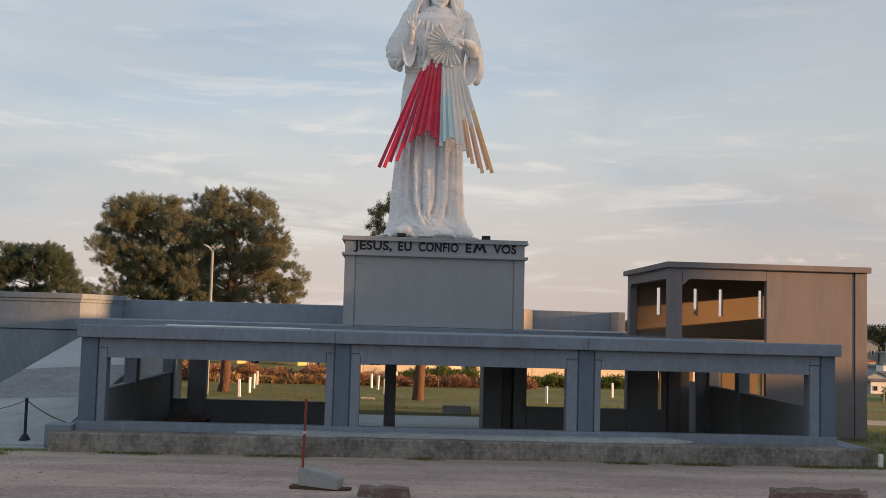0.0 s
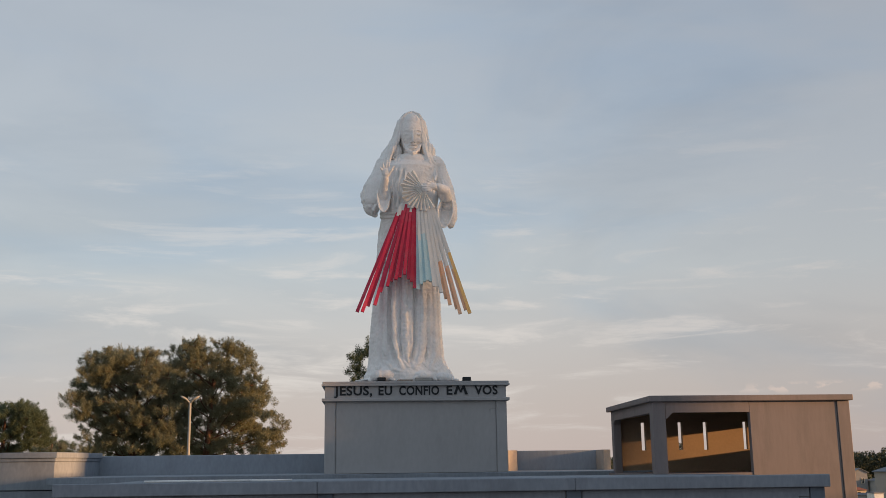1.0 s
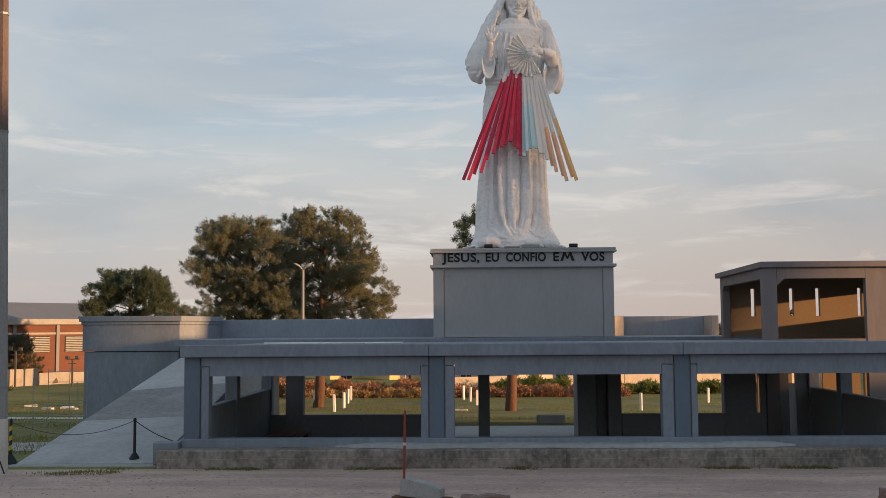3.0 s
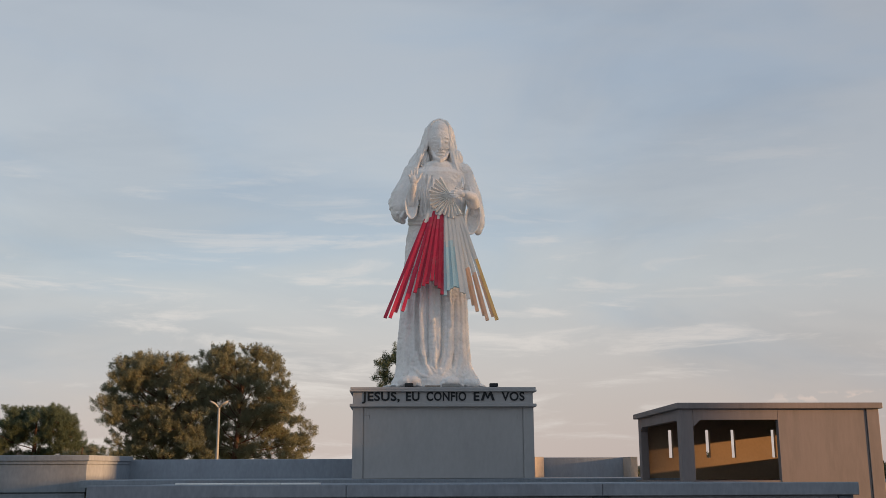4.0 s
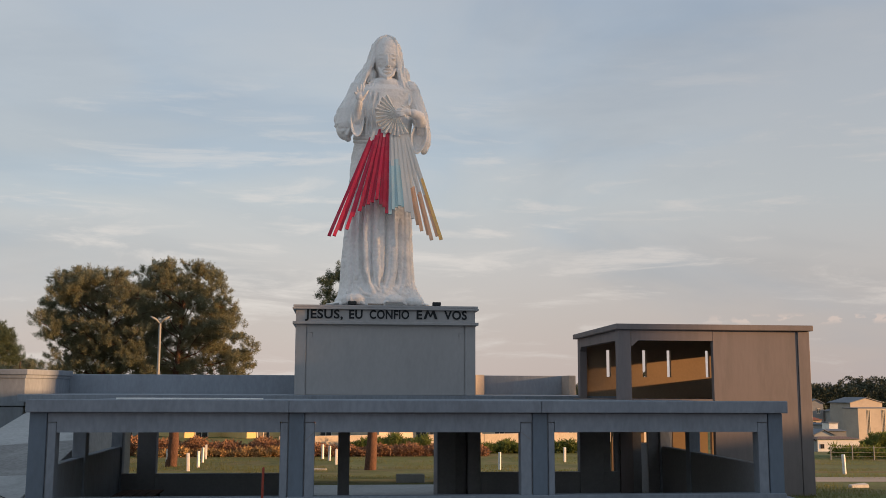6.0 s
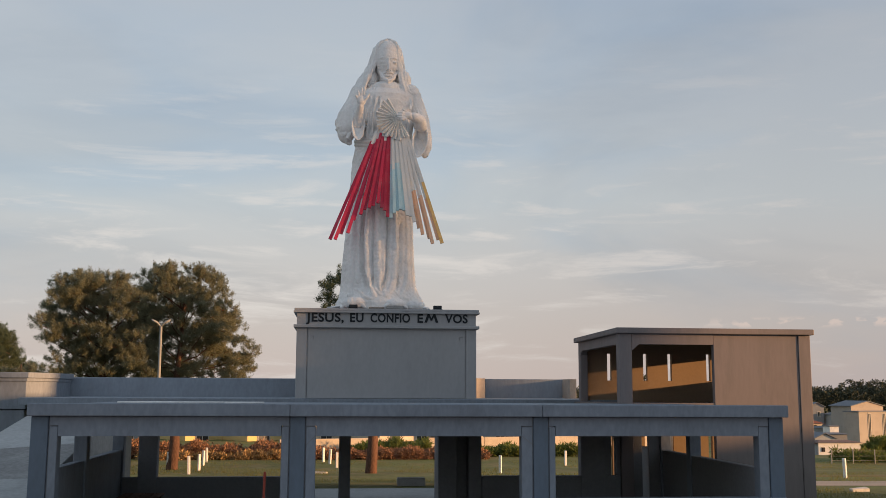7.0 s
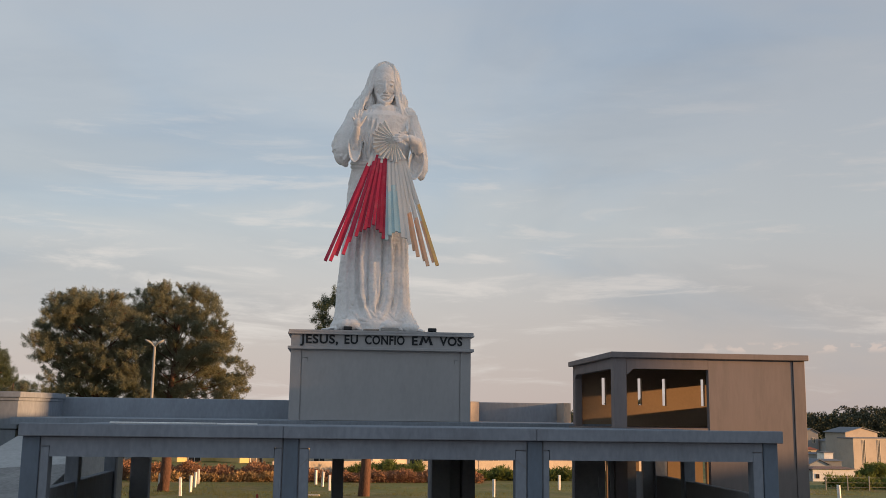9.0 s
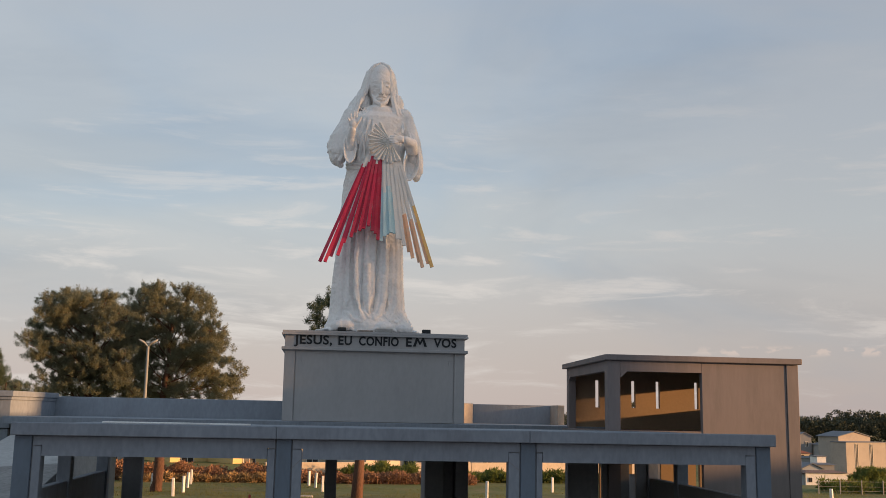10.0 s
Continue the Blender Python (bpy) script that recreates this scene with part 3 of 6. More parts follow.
def build_rear():
    b = thing("rear_block", None, None, "grey-blue rendered wall block with a stepped cap", "wall block", "structure")

    def block(name, grow, z0, z1):
        g = grow
        plan = [(-16.2 - g, 41.2 - g), (-12.28 + g * 0.8, 41.2 - g), (-11.9 + g, 43.9), (-11.9 + g, 46.25), (-16.2 - g, 46.25)]
        bm = bmesh.new()
        lo = [bm.verts.new((x, y, z0)) for x, y in plan]
        hi = [bm.verts.new((x, y, z1)) for x, y in plan]
        bm.faces.new(lo[::-1])
        bm.faces.new(hi)
        for k in range(5):
            bm.faces.new((lo[k], lo[(k + 1) % 5], hi[(k + 1) % 5], hi[k]))
        bmesh.ops.recalc_face_normals(bm, faces=bm.faces)
        bmesh.ops.bevel(bm, geom=bm.edges[:], offset=0.015, segments=1, affect="EDGES")
        part(name, bm, M_PAINT, b)

    block("lower_body", 0.0, -1.6, 2.44)
    block("upper_body", 0.06, 2.47, 3.55)
    block("cap", 0.11, 3.551, 3.68)
    block("cap", 0.18, 3.681, 3.9)
    w = thing("rear_wall", None, None, "plain grey-blue parapet wall at the rear of the terrace", "wall", "structure")
    boxpart("wall_section", w, M_REARWALL, -11.88, 5.9, 46.3, 46.6, ROOF_Z1 - 0.3, 3.77, 0.02)
    boxpart("wall_section", w, M_REARWALL, 6.62, 10.6, 46.301, 46.6, ROOF_Z1 - 0.3, 3.80, 0.02)
    # splayed end piers angled to catch the low sun, tan standing for sunlit grey
    for x in (6.24,):
        bm = bmesh.new()
        box_bm(bm, -0.3, 0.3, -0.12, 0.12, ROOF_Z1 - 0.3, 3.82, 0.01)
        bmesh.ops.transform(bm, matrix=Matrix.Translation((x, 45.75, 0)) @ Matrix.Rotation(radians(40), 4, "Z"), verts=bm.verts)
        part("pier", bm, M_TAN, w, "splayed pier, tan for low sun on grey")
    # this pier is brought forward so that it shades the wall beside it
    bm = bmesh.new()
    plan = [(10.22, 46.3), (10.22, 45.1), (10.27, 44.95), (10.64, 45.28), (10.64, 46.3)]
    lo = [bm.verts.new((x, y, ROOF_Z1 - 0.3)) for x, y in plan]
    hi = [bm.verts.new((x, y, 3.80)) for x, y in plan]
    bm.faces.new(lo)
    bm.faces.new(hi[::-1])
    for i in range(5):
        bm.faces.new((lo[i], lo[(i + 1) % 5], hi[(i + 1) % 5], hi[i]))
    bmesh.ops.recalc_face_normals(bm, faces=bm.faces)
    part("pier", bm, M_TAN, w, "splayed pier, tan for low sun on grey")
    # white pipe left lying on the terrace, and its blocks
    bm = bmesh.new()
    bmesh.ops.create_cone(bm, cap_ends=True, segments=10, radius1=0.032, radius2=0.032, depth=3.0, matrix=Matrix.Translation((-4.94, 30.0, 2.904)) @ Matrix.Rotation(radians(90), 4, "Y"))
    thing("pipe", bm, M_WHITE, "thin white pipe lying on the flat roof", "pipe", smooth=True)
    bm = bmesh.new()
    bmesh.ops.create_cone(bm, cap_ends=True, segments=10, radius1=0.03, radius2=0.03, depth=1.15, matrix=Matrix.Translation((-2.85, 30.0, 2.902)) @ Matrix.Rotation(radians(90), 4, "Y"))
    thing("pipe", bm, M_WHITE, "short white pipe lying on the flat roof", "pipe", smooth=True)


build_rear()

PED_X0, PED_X1, PED_Y = -1.92, 5.51, 40.6


def text_mesh(body, x0, x1, z0, z1, y, depth):
    """Words in the built-in font, fitted between two edges and two heights, standing off a wall."""
    cu = bpy.data.curves.new("text", "FONT")
    cu.body = body
    cu.extrude = depth / 2
    cu.offset = 0.026
    cu.space_character = 1.07
    cu.resolution_u = 4
    ob = new("text", cu)
    deps = bpy.context.evaluated_depsgraph_get()
    me = bpy.data.meshes.new_from_object(ob.evaluated_get(deps))
    bpy.data.objects.remove(ob)
    co = np.zeros(len(me.vertices) * 3)
    me.vertices.foreach_get("co", co)
    co = co.reshape(-1, 3)
    big = co[:, 1] > -0.05
    lo, hi = co[:, 0].min(), co[:, 0].max()
    top = co[:, 1].max()
    out = np.stack([x0 + (co[:, 0] - lo) / (hi - lo) * (x1 - x0), y - co[:, 2], z0 + co[:, 1] / top * (z1 - z0)], 1)
    me.vertices.foreach_set("co", out.ravel())
    me.update()
    return me


def build_pedestal():
    p = thing("pedestal", None, None, "tall grey painted pedestal with dark lettering along its top", "pedestal")
    a, b, y = PED_X0, PED_X1, PED_Y
    boxpart("core", p, M_PAINT2, a + 0.12, b - 0.1, y + 0.19, y + 4.4, ROOF_Z1 - 0.02, 5.78, 0.01)
    for x0, x1 in ((a + 0.1, a + 0.52), (b - 0.5, b - 0.08)):
        boxpart("pilaster", p, M_PAINT2, x0, x1, y + 0.12, y + 0.6, ROOF_Z1 - 0.02, 5.78, 0.015)
    # recessed front panel hung between the pilasters, with notched upper corners
    x0, x1 = a + 0.56, b - 0.54
    bm = bmesh.new()
    prism_y(bm, [(x0, ROOF_Z1), (x1, ROOF_Z1), (x1, 5.40), (x1 - 0.2, 5.40), (x1 - 0.2, 5.24), (x1 - 0.23, 5.24), (x1 - 0.23, 5.42), (x1, 5.42), (x1, 5.76), (x0, 5.76), (x0, 5.42), (x0 + 0.23, 5.42), (x0 + 0.23, 5.24), (x0 + 0.2, 5.24), (x0 + 0.2, 5.40), (x0, 5.40)], y + 0.15, y + 0.3)
    part("panel", bm, M_PAINT2, p)
    boxpart("lower_cornice", p, M_PAINT2, a - 0.02, b + 0.03, y - 0.03, y + 4.6, 5.74, 5.86, 0.015)
    boxpart("frieze", p, M_PAINT2, a + 0.1, b - 0.1, y + 0.08, y + 4.4, 5.86, 6.36, 0.01)
    boxpart("upper_cornice", p, M_PAINT2, a - 0.03, b + 0.04, y - 0.05, y + 4.65, 6.34, 6.42, 0.012)
    boxpart("upper_cornice", p, M_PAINT2, a + 0.0, b + 0.01, y - 0.02, y + 4.6, 6.42, 6.52, 0.015)
    for w, x0, x1 in (("JESUS,", -1.46, 0.05), ("EU", 0.30, 0.84), ("CONFIO", 1.12, 2.72), ("E", 3.02, 3.25), ("VOS", 4.14, 5.07)):
        me = text_mesh(w, x0, x1, 5.99, 6.34, y + 0.07, 0.03)
        me.materials.append(M_LETTER)
        ob = new("lettering", me)
        ob.parent = p
        ob["label"] = "dark raised capital letters"
    # the wide M, cut as one outline
    bm = bmesh.new()
    q = [(0.0, 0), (0.12, 0), (0.20, 0.24), (0.28, 0.08), (0.34, 0.08), (0.42, 0.24), (0.50, 0), (0.62, 0), (0.48, 0.36), (0.40, 0.36), (0.31, 0.18), (0.22, 0.36), (0.14, 0.36)]
    prism_y(bm, [(3.30 + a * 0.92, 5.99 + b * 0.972) for a, b in q], y + 0.05, y + 0.079)
    part("lettering", bm, M_LETTER, p, "dark raised capital letters")


build_pedestal()


# ---- statue ----
ST_Y = 42.3


def st(u, v, d=0.0):
    """Sculptor's units (about 24 mm) to the world: u across from the middle, v up from the feet, d metres towards the yard."""
    p = Vector((1.6 + 8.5e-5 * v + u * (0.0236 + 2.8e-6 * v), ST_Y, 6.83 + 0.02345 * v + 2.75e-6 * v * v))
    k = 1 - d / ST_Y
    return Vector((p.x * k, ST_Y - d, 3.3 + (p.z - 3.3) * k))


def loft(bm, rings, cap=True):
    rows = [[bm.verts.new(p) for p in r] for r in rings]
    n = len(rows[0])
    for a, b in zip(rows[:-1], rows[1:]):
        for i in range(n):
            bm.faces.new((a[i], a[(i + 1) % n], b[(i + 1) % n], b[i]))
    if cap:
        bm.faces.new(rows[0][::-1])
        bm.faces.new(rows[-1])


def tube(bm, pts, radii, n=12, flat=1.0):
    """A round limb along points, with rounded ends."""
    pts = [Vector(p) for p in pts]
    rings = []
    up = Vector((0, 1, 0.01)).normalized()
    m = len(pts)
    for i, p in enumerate(pts):
        t = (pts[min(i + 1, m - 1)] - pts[max(i - 1, 0)]).normalized()
        a = t.cross(up).normalized()
        b = a.cross(t)
        steps = [(0.0, 1.0)]
        if i == 0:
            steps = [(-0.85, 0.4), (-0.5, 0.8), (0.0, 1.0)]
        if i == m - 1:
            steps = [(0.0, 1.0), (0.5, 0.8), (0.85, 0.4)]
        for s, k in steps:
            rings.append([p + t * radii[i] * s + (a * math.cos(w) + b * math.sin(w) * flat) * radii[i] * k for w in (2 * math.pi * j / n for j in range(n))])
    loft(bm, rings)


def blob(bm, c, r, sub=2):
    bmesh.ops.create_icosphere(bm, subdivisions=sub, radius=1, matrix=Matrix.Translation(c) @ Matrix.Diagonal((*r, 1)))


def build_statue():
    rng = random.Random(11)
    bm = bmesh.new()
    U = 0.0245
    # robe and torso: rows of height, left edge, right edge, depth ratio, fold strength
    prof = [(-16, -80, 76, 0.8, 0.10), (0, -80, 76, 0.8, 0.10), (8, -77, 72, 0.8, 0.09), (20, -74, 65, 0.8, 0.075), (34, -73, 60, 0.8, 0.07), (68, -71, 57, 0.8, 0.065),
            (118, -66, 54, 0.8, 0.06), (168, -61, 53, 0.8, 0.05), (218, -57, 52, 0.8, 0.04), (262, -53, 50, 0.8, 0.03), (284, -48, 47, 0.82, 0.02), (296, -48, 49, 0.82, 0.025),
            (318, -51, 52, 0.78, 0.03), (348, -54, 55, 0.74, 0.03), (366, -53, 55, 0.70, 0.02), (376, -45, 48, 0.62, 0.01), (382, -26, 33, 0.56, 0.0), (387, -10, 19, 0.7, 0.0), (424, -8, 17, 0.9, 0.0)]
    n = 120
    dense = []
    for (v0, l0, r0, d0, f0), (v1, l1, r1, d1, f1) in zip(prof[:-1], prof[1:]):
        k = max(1, int((v1 - v0) / 6))
        for i in range(k):
            s = i / k
            dense.append([v0 + (v1 - v0) * s, l0 + (l1 - l0) * s, r0 + (r1 - r0) * s, d0 + (d1 - d0) * s, f0 + (f1 - f0) * s])
    dense.append(list(prof[-1]))
    rings = []
    for v, l, r, d, f in dense:
        ring = []
        for j in range(n):
            th = 2 * math.pi * j / n
            front = max(0.0, -math.sin(th))
            fold = math.sin(9 * th + 0.006 * v + 1.0) * 0.55 + math.sin(17 * th - 0.01 * v) * 0.3 + math.sin(5 * th + 2.0 + 0.004 * v) * 0.5
            q = 1 + 0.35 * f * fold * (1.0 - 0.6 * front)
            if v < 30:
                q += (30 - v) / 46 * 0.07 * math.sin(7 * th + 0.5) * math.sin(3 * th)
            rx = (r - l) / 2
            ring.append(st((l + r) / 2 + rx * math.cos(th) * q, v, 0) + Vector((0, rx * U * d * math.sin(th) * q, 0)))
        rings.append(ring)
    loft(bm, rings)

    def face_depth(u, v):
        """How far the front of the robe stands towards the yard."""
        l = float(np.interp(v, [p[0] for p in prof], [p[1] for p in prof]))
        h = float(np.interp(v, [p[0] for p in prof], [p[2] for p in prof]))
        d = float(np.interp(v, [p[0] for p in prof], [p[3] for p in prof]))
        c, rx = (l + h) / 2, (h - l) / 2
        return d * U * math.sqrt(max(4.0, rx * rx - (u - c) ** 2))

    def ridge(path, r0, r1, sunk=0.3):
        """A rounded fold of cloth that lies on the robe, from low to high. path: height, across."""
        vs, us = [p[0] for p in path], [p[1] for p in path]
        pts, rad = [], []
        k = max(4, int((vs[-1] - vs[0]) / 9))
        for i in range(k + 1):
            s = i / k
            v = vs[0] + (vs[-1] - vs[0]) * s
            u = float(np.interp(v, vs, us))
            rr = r0 + (r1 - r0) * s
            pts.append(st(u, v, face_depth(u, v) - rr * sunk))
            rad.append(rr)
        tube(bm, pts, rad, 10)

    # long folds of the skirt
    for path, r0, r1 in ((((14, -12), (30, -19), (60, -27), (120, -29), (185, -26)), 0.17, 0.10), (((28, -2), (70, -6), (130, -8), (190, -8)), 0.15, 0.10),
                         (((14, 6), (26, 16), (50, 21), (110, 22), (190, 20)), 0.17, 0.11), (((12, 36), (40, 42), (100, 43), (190, 39)), 0.16, 0.10),
                         (((16, -54), (60, -53), (140, -49), (230, -42)), 0.16, 0.10), (((40, -41), (100, -40), (200, -34)), 0.10, 0.07), (((20, 55), (80, 51), (160, 48)), 0.10, 0.08),
                         (((40, 31), (90, 32), (150, 31)), 0.07, 0.05)):
        ridge(path, r0, r1)
    # loops where the cloth breaks over the feet
    for pts in (((-12, 30), (-4, 18), (8, 14), (16, 24)), ((-2, 34), (6, 22), (14, 20), (20, 32)), ((-40, 26), (-30, 14), (-16, 10), (-4, 14)), ((22, 26), (34, 12), (46, 10), (56, 18))):
        tube(bm, [st(u, v, face_depth(u, max(v, 0)) + 0.0) for u, v in pts], [0.07, 0.10, 0.10, 0.06], 8)
    # hem that spreads on the pedestal, and the feet
    for k in range(26):
        th = 2 * math.pi * k / 26
        blob(bm, st(-3, -7) + Vector((math.cos(th) * (1.74 + 0.1 * rng.random()), math.sin(th) * (1.24 + 0.06 * rng.random()), -0.02 + 0.03 * rng.random())), (0.30 + 0.22 * rng.random(), 0.24, 0.06 + 0.05 * rng.random()), 2)
    blob(bm, st(-48, 2, 1.30), (0.52, 0.34, 0.26), 3)
    tube(bm, [st(-70, -6, 1.30), st(-62, 0, 1.42), st(-48, 3, 1.50), st(-34, 0, 1.50), st(-28, -5, 1.50)], [0.07, 0.09, 0.10, 0.09, 0.07], 8)
    blob(bm, st(24, 1, 1.36), (0.50, 0.32, 0.24), 3)
    tube(bm, [st(4, -6, 1.50), st(12, 0, 1.56), st(24, 3, 1.58), st(38, 0, 1.52), st(46, -5, 1.42)], [0.07, 0.09, 0.10, 0.09, 0.07], 8)
    blob(bm, st(60, -2, 1.05), (0.38, 0.3, 0.2), 3)
    # belt: two cords and a gathered edge above it
    m = 48
    for vv, rr in ((282, 0.075), (288, 0.085), (293, 0.05)):
        tube(bm, [st(-0.5 + 48.5 * math.cos(2 * math.pi * j / m), vv, 48.5 * U * 0.82 * math.sin(2 * math.pi * j / m)) for j in range(m + 1)], [rr] * (m + 1), 8)
    # head, kept plain: skull, face, jaw, brow, nose, beard
    blob(bm, st(4.5, 440, 0.04), (0.50, 0.54, 0.70), 3)
    blob(bm, st(4.0, 428, 0.19), (0.49, 0.46, 0.82), 4)
    blob(bm, st(5.5, 405, 0.30), (0.30, 0.33, 0.33), 3)
    tube(bm, [st(-10, 434.5, 0.50), st(-5, 437, 0.585), st(1.5, 436, 0.625)], [0.02, 0.026, 0.022], 8)
    tube(bm, [st(10.5, 436, 0.625), st(16, 437, 0.585), st(21, 434.5, 0.50)], [0.022, 0.026, 0.02], 8)
    tube(bm, [st(6.2, 437, 0.61), st(6.4, 426, 0.69), st(6.6, 417, 0.775)], [0.042, 0.055, 0.075], 8)
    for u in (3.0, 10.2):
        blob(bm, st(u, 415.6, 0.66), (0.05, 0.07, 0.04), 2)
    for u in (-3.6, 16.6):
        blob(bm, st(u, 428.6, 0.545), (0.105, 0.07, 0.045), 2)
        blob(bm, st(u * 0.95, 418.5, 0.475), (0.15, 0.09, 0.12), 2)
    tube(bm, [st(-2.5, 408.6, 0.54), st(2, 411, 0.63), st(6.5, 411.6, 0.65), st(11, 411, 0.63), st(15.5, 408.6, 0.54)], [0.022, 0.03, 0.026, 0.03, 0.022], 8)
    tube(bm, [st(1, 405.6, 0.60), st(6.5, 405, 0.65), st(12, 405.6, 0.60)], [0.03, 0.036, 0.03], 8)
    tube(bm, [st(-8, 411, 0.40), st(-4, 401, 0.52), st(6, 395.5, 0.63), st(16, 401, 0.52), st(20, 411, 0.40)], [0.06, 0.08, 0.11, 0.08, 0.06], 8)
    # neck
    tube(bm, [st(5, 404, 0.02), st(4, 380, 0.06)], [0.33, 0.37], 14)
    # hair: parted cap, and wavy locks that frame the face and fall on the shoulders
    blob(bm, st(4, 445, -0.10), (0.59, 0.55, 0.62), 3)
    blob(bm, st(2, 418, -0.36), (0.80, 0.46, 0.85), 3)
    for u in (-26, 32):
        blob(bm, st(u, 396, -0.05), (0.36, 0.4, 0.5), 3)
    for u in (-43, 48):
        blob(bm, st(u, 371, 0.02), (0.42, 0.42, 0.30), 3)
    for side in (-1, 1):
        mid = [5, 5, 4, 3.5, 2.5, 0.5, -1, -1, 0]
        wide = [1.5, 12.5, 19, 21.5, 24, 28, 34, 41, 47]
        grow = [0.5, 2, 4, 6, 8, 10, 13, 14, 13]
        vs = [469, 464, 453, 440, 426, 411, 397, 385, 374]
        ds = [0.26, 0.28, 0.32, 0.32, 0.32, 0.36, 0.46, 0.54, 0.58]
        for k in range(10):
            f = k / 9
            pts = []
            for i in range(9):
                w = side * 1.2 * math.sin(i * 1.3 + k * 1.3) * min(1, i / 3)
                out = wide[i] + grow[i] * (f - 0.35) * (1.0 if side > 0 else 1.08)
                pts.append(st(mid[i] + side * out + w, vs[i] - 3 * f - (5 * math.sin(k * 1.7) + (6 if k % 3 == 0 else 0)) * (i > 6), ds[i] - 0.62 * f + 0.03 * math.sin(i * 2 + k)))
            tube(bm, pts, [0.05, 0.075, 0.085, 0.095, 0.10, 0.105, 0.105, 0.095, 0.06], 8)
    # a wide sleeve end: a bowl of cloth open towards the yard
    def cuff(u, v, ru, rv, back, rim, deep, lean=0.0, thick=2.4):
        steps = [(back, 0.70), ((back + rim) / 2, 0.93), (rim - 0.05, 1.0), (rim, 0.97)]
        rows = [(d, ru * k, rv * k) for d, k in steps] + [(rim - 0.02, ru - thick, rv - thick)] + [(rim - deep * s, (ru - thick) * (1 - 0.3 * s), (rv - thick) * (1 - 0.25 * s)) for s in (0.4, 0.8, 1.0)]
        out = []
        for d, a, b in rows:
            ring = []
            for j in range(32):
                th = 2 * math.pi * j / 32
                drop = math.sin(th)
                a2 = a * (1.0 - 0.28 * max(0.0, drop))
                ring.append(st(u + a2 * math.cos(th) + lean * b * drop, v + b * drop, d - 0.16 * drop))
            out.append(ring)
        loft(bm, out)

    # raised arm: shoulder, hanging sleeve with a ragged outer edge, cuff, forearm, open palm
    tube(bm, [st(-42, 376, 0.0), st(-51, 354, 0.1), st(-64, 330, 0.28), st(-66, 308, 0.45)], [0.40, 0.40, 0.44, 0.38], 18)
    tube(bm, [st(-58, 352, 0.05), st(-70, 334, 0.15), st(-80, 322, 0.22), st(-77, 308, 0.3), st(-70, 294, 0.4), st(-60, 286, 0.5)], [0.2, 0.2, 0.15, 0.16, 0.18, 0.13], 12)
    for u0, u1, v1 in ((-56, -72, 300), (-61, -79, 312), (-51, -64, 292)):
        tube(bm, [st(u0, 352, 0.52), st((u0 + u1) / 2 - 2, 328, 0.62), st(u1, v1, 0.62)], [0.05, 0.075, 0.06], 8)
    for u0, v0, u1, v1, d in ((-62, 346, -84, 318, 0.42), (-60, 338, -83, 308, 0.52), (-62, 326, -79, 299, 0.60), (-62, 312, -72, 290, 0.66), (-58, 304, -64, 286, 0.70)):
        tube(bm, [st(u0, v0, d), st((u0 + u1) / 2 - 2, (v0 + v1) / 2 - 1, d + 0.06), st(u1, v1, d - 0.16)], [0.055, 0.085, 0.06], 8)
    blob(bm, st(-66, 302, 0.42), (0.36, 0.34, 0.44), 3)
    cuff(-45, 321, 12.5, 31, 0.35, 1.16, 0.24, 0.02)
    tube(bm, [st(-45, 318, 0.95), st(-44, 336, 1.12), st(-42, 352, 1.36)], [0.18, 0.18, 0.145], 14)
    blob(bm, st(-40.5, 361, 1.42), (0.20, 0.12, 0.23), 3)
    for u0, u1, v1 in ((-45, -46, 377), (-41, -39.5, 382), (-37.5, -34.5, 380)):
        tube(bm, [st(u0, 366, 1.43), st((u0 + u1) / 2, (366 + v1) / 2, 1.47), st(u1, v1, 1.46)], [0.062, 0.056, 0.045], 8)
    tube(bm, [st(-37, 358, 1.44), st(-31, 366, 1.52), st(-27, 372, 1.54)], [0.068, 0.06, 0.045], 8)
    tube(bm, [st(-46, 362, 1.44), st(-50.5, 369, 1.50)], [0.055, 0.042], 8)
    # arm that points to the breast
    tube(bm, [st(46, 377, 0.0), st(56, 352, 0.12), st(65, 328, 0.3), st(70, 304, 0.42)], [0.38, 0.38, 0.36, 0.32], 18)
    tube(bm, [st(72, 318, 0.35), st(77, 298, 0.42), st(78, 280, 0.5), st(73, 268, 0.55)], [0.24, 0.2, 0.17, 0.14], 12)
    cuff(64, 296, 15.0, 33, 0.25, 0.98, 0.5, 0.12, 3.0)
    tube(bm, [st(66, 318, 0.85), st(63, 330, 1.12), st(52, 335, 1.3), st(44, 337, 1.38)], [0.26, 0.24, 0.19, 0.14], 14)
    blob(bm, st(41, 337, 1.43), (0.25, 0.12, 0.155), 3)
    for u, v in ((25, 341.5), (22.5, 337.5), (24, 333.5), (28, 330)):
        tube(bm, [st(38, 337 + (v - 337) * 0.8, 1.47), st((38 + u) / 2, 337 + (v - 337) * 1.05, 1.53), st(u, v, 1.50)], [0.06, 0.054, 0.042], 8)
    tube(bm, [st(42, 342, 1.46), st(33, 347, 1.52)], [0.055, 0.042], 8)
    # upper breast that rises to the neck, and the neckline
    blob(bm, st(4, 379, 0.22), (0.80, 0.50, 0.42), 3)
    blob(bm, st(4, 366, 0.40), (0.95, 0.46, 0.40), 3)
    tube(bm, [st(-30, 388, 0.30), st(-17, 379, 0.62), st(4, 374, 0.84), st(25, 379, 0.62), st(38, 388, 0.26)], [0.04] * 5, 8)
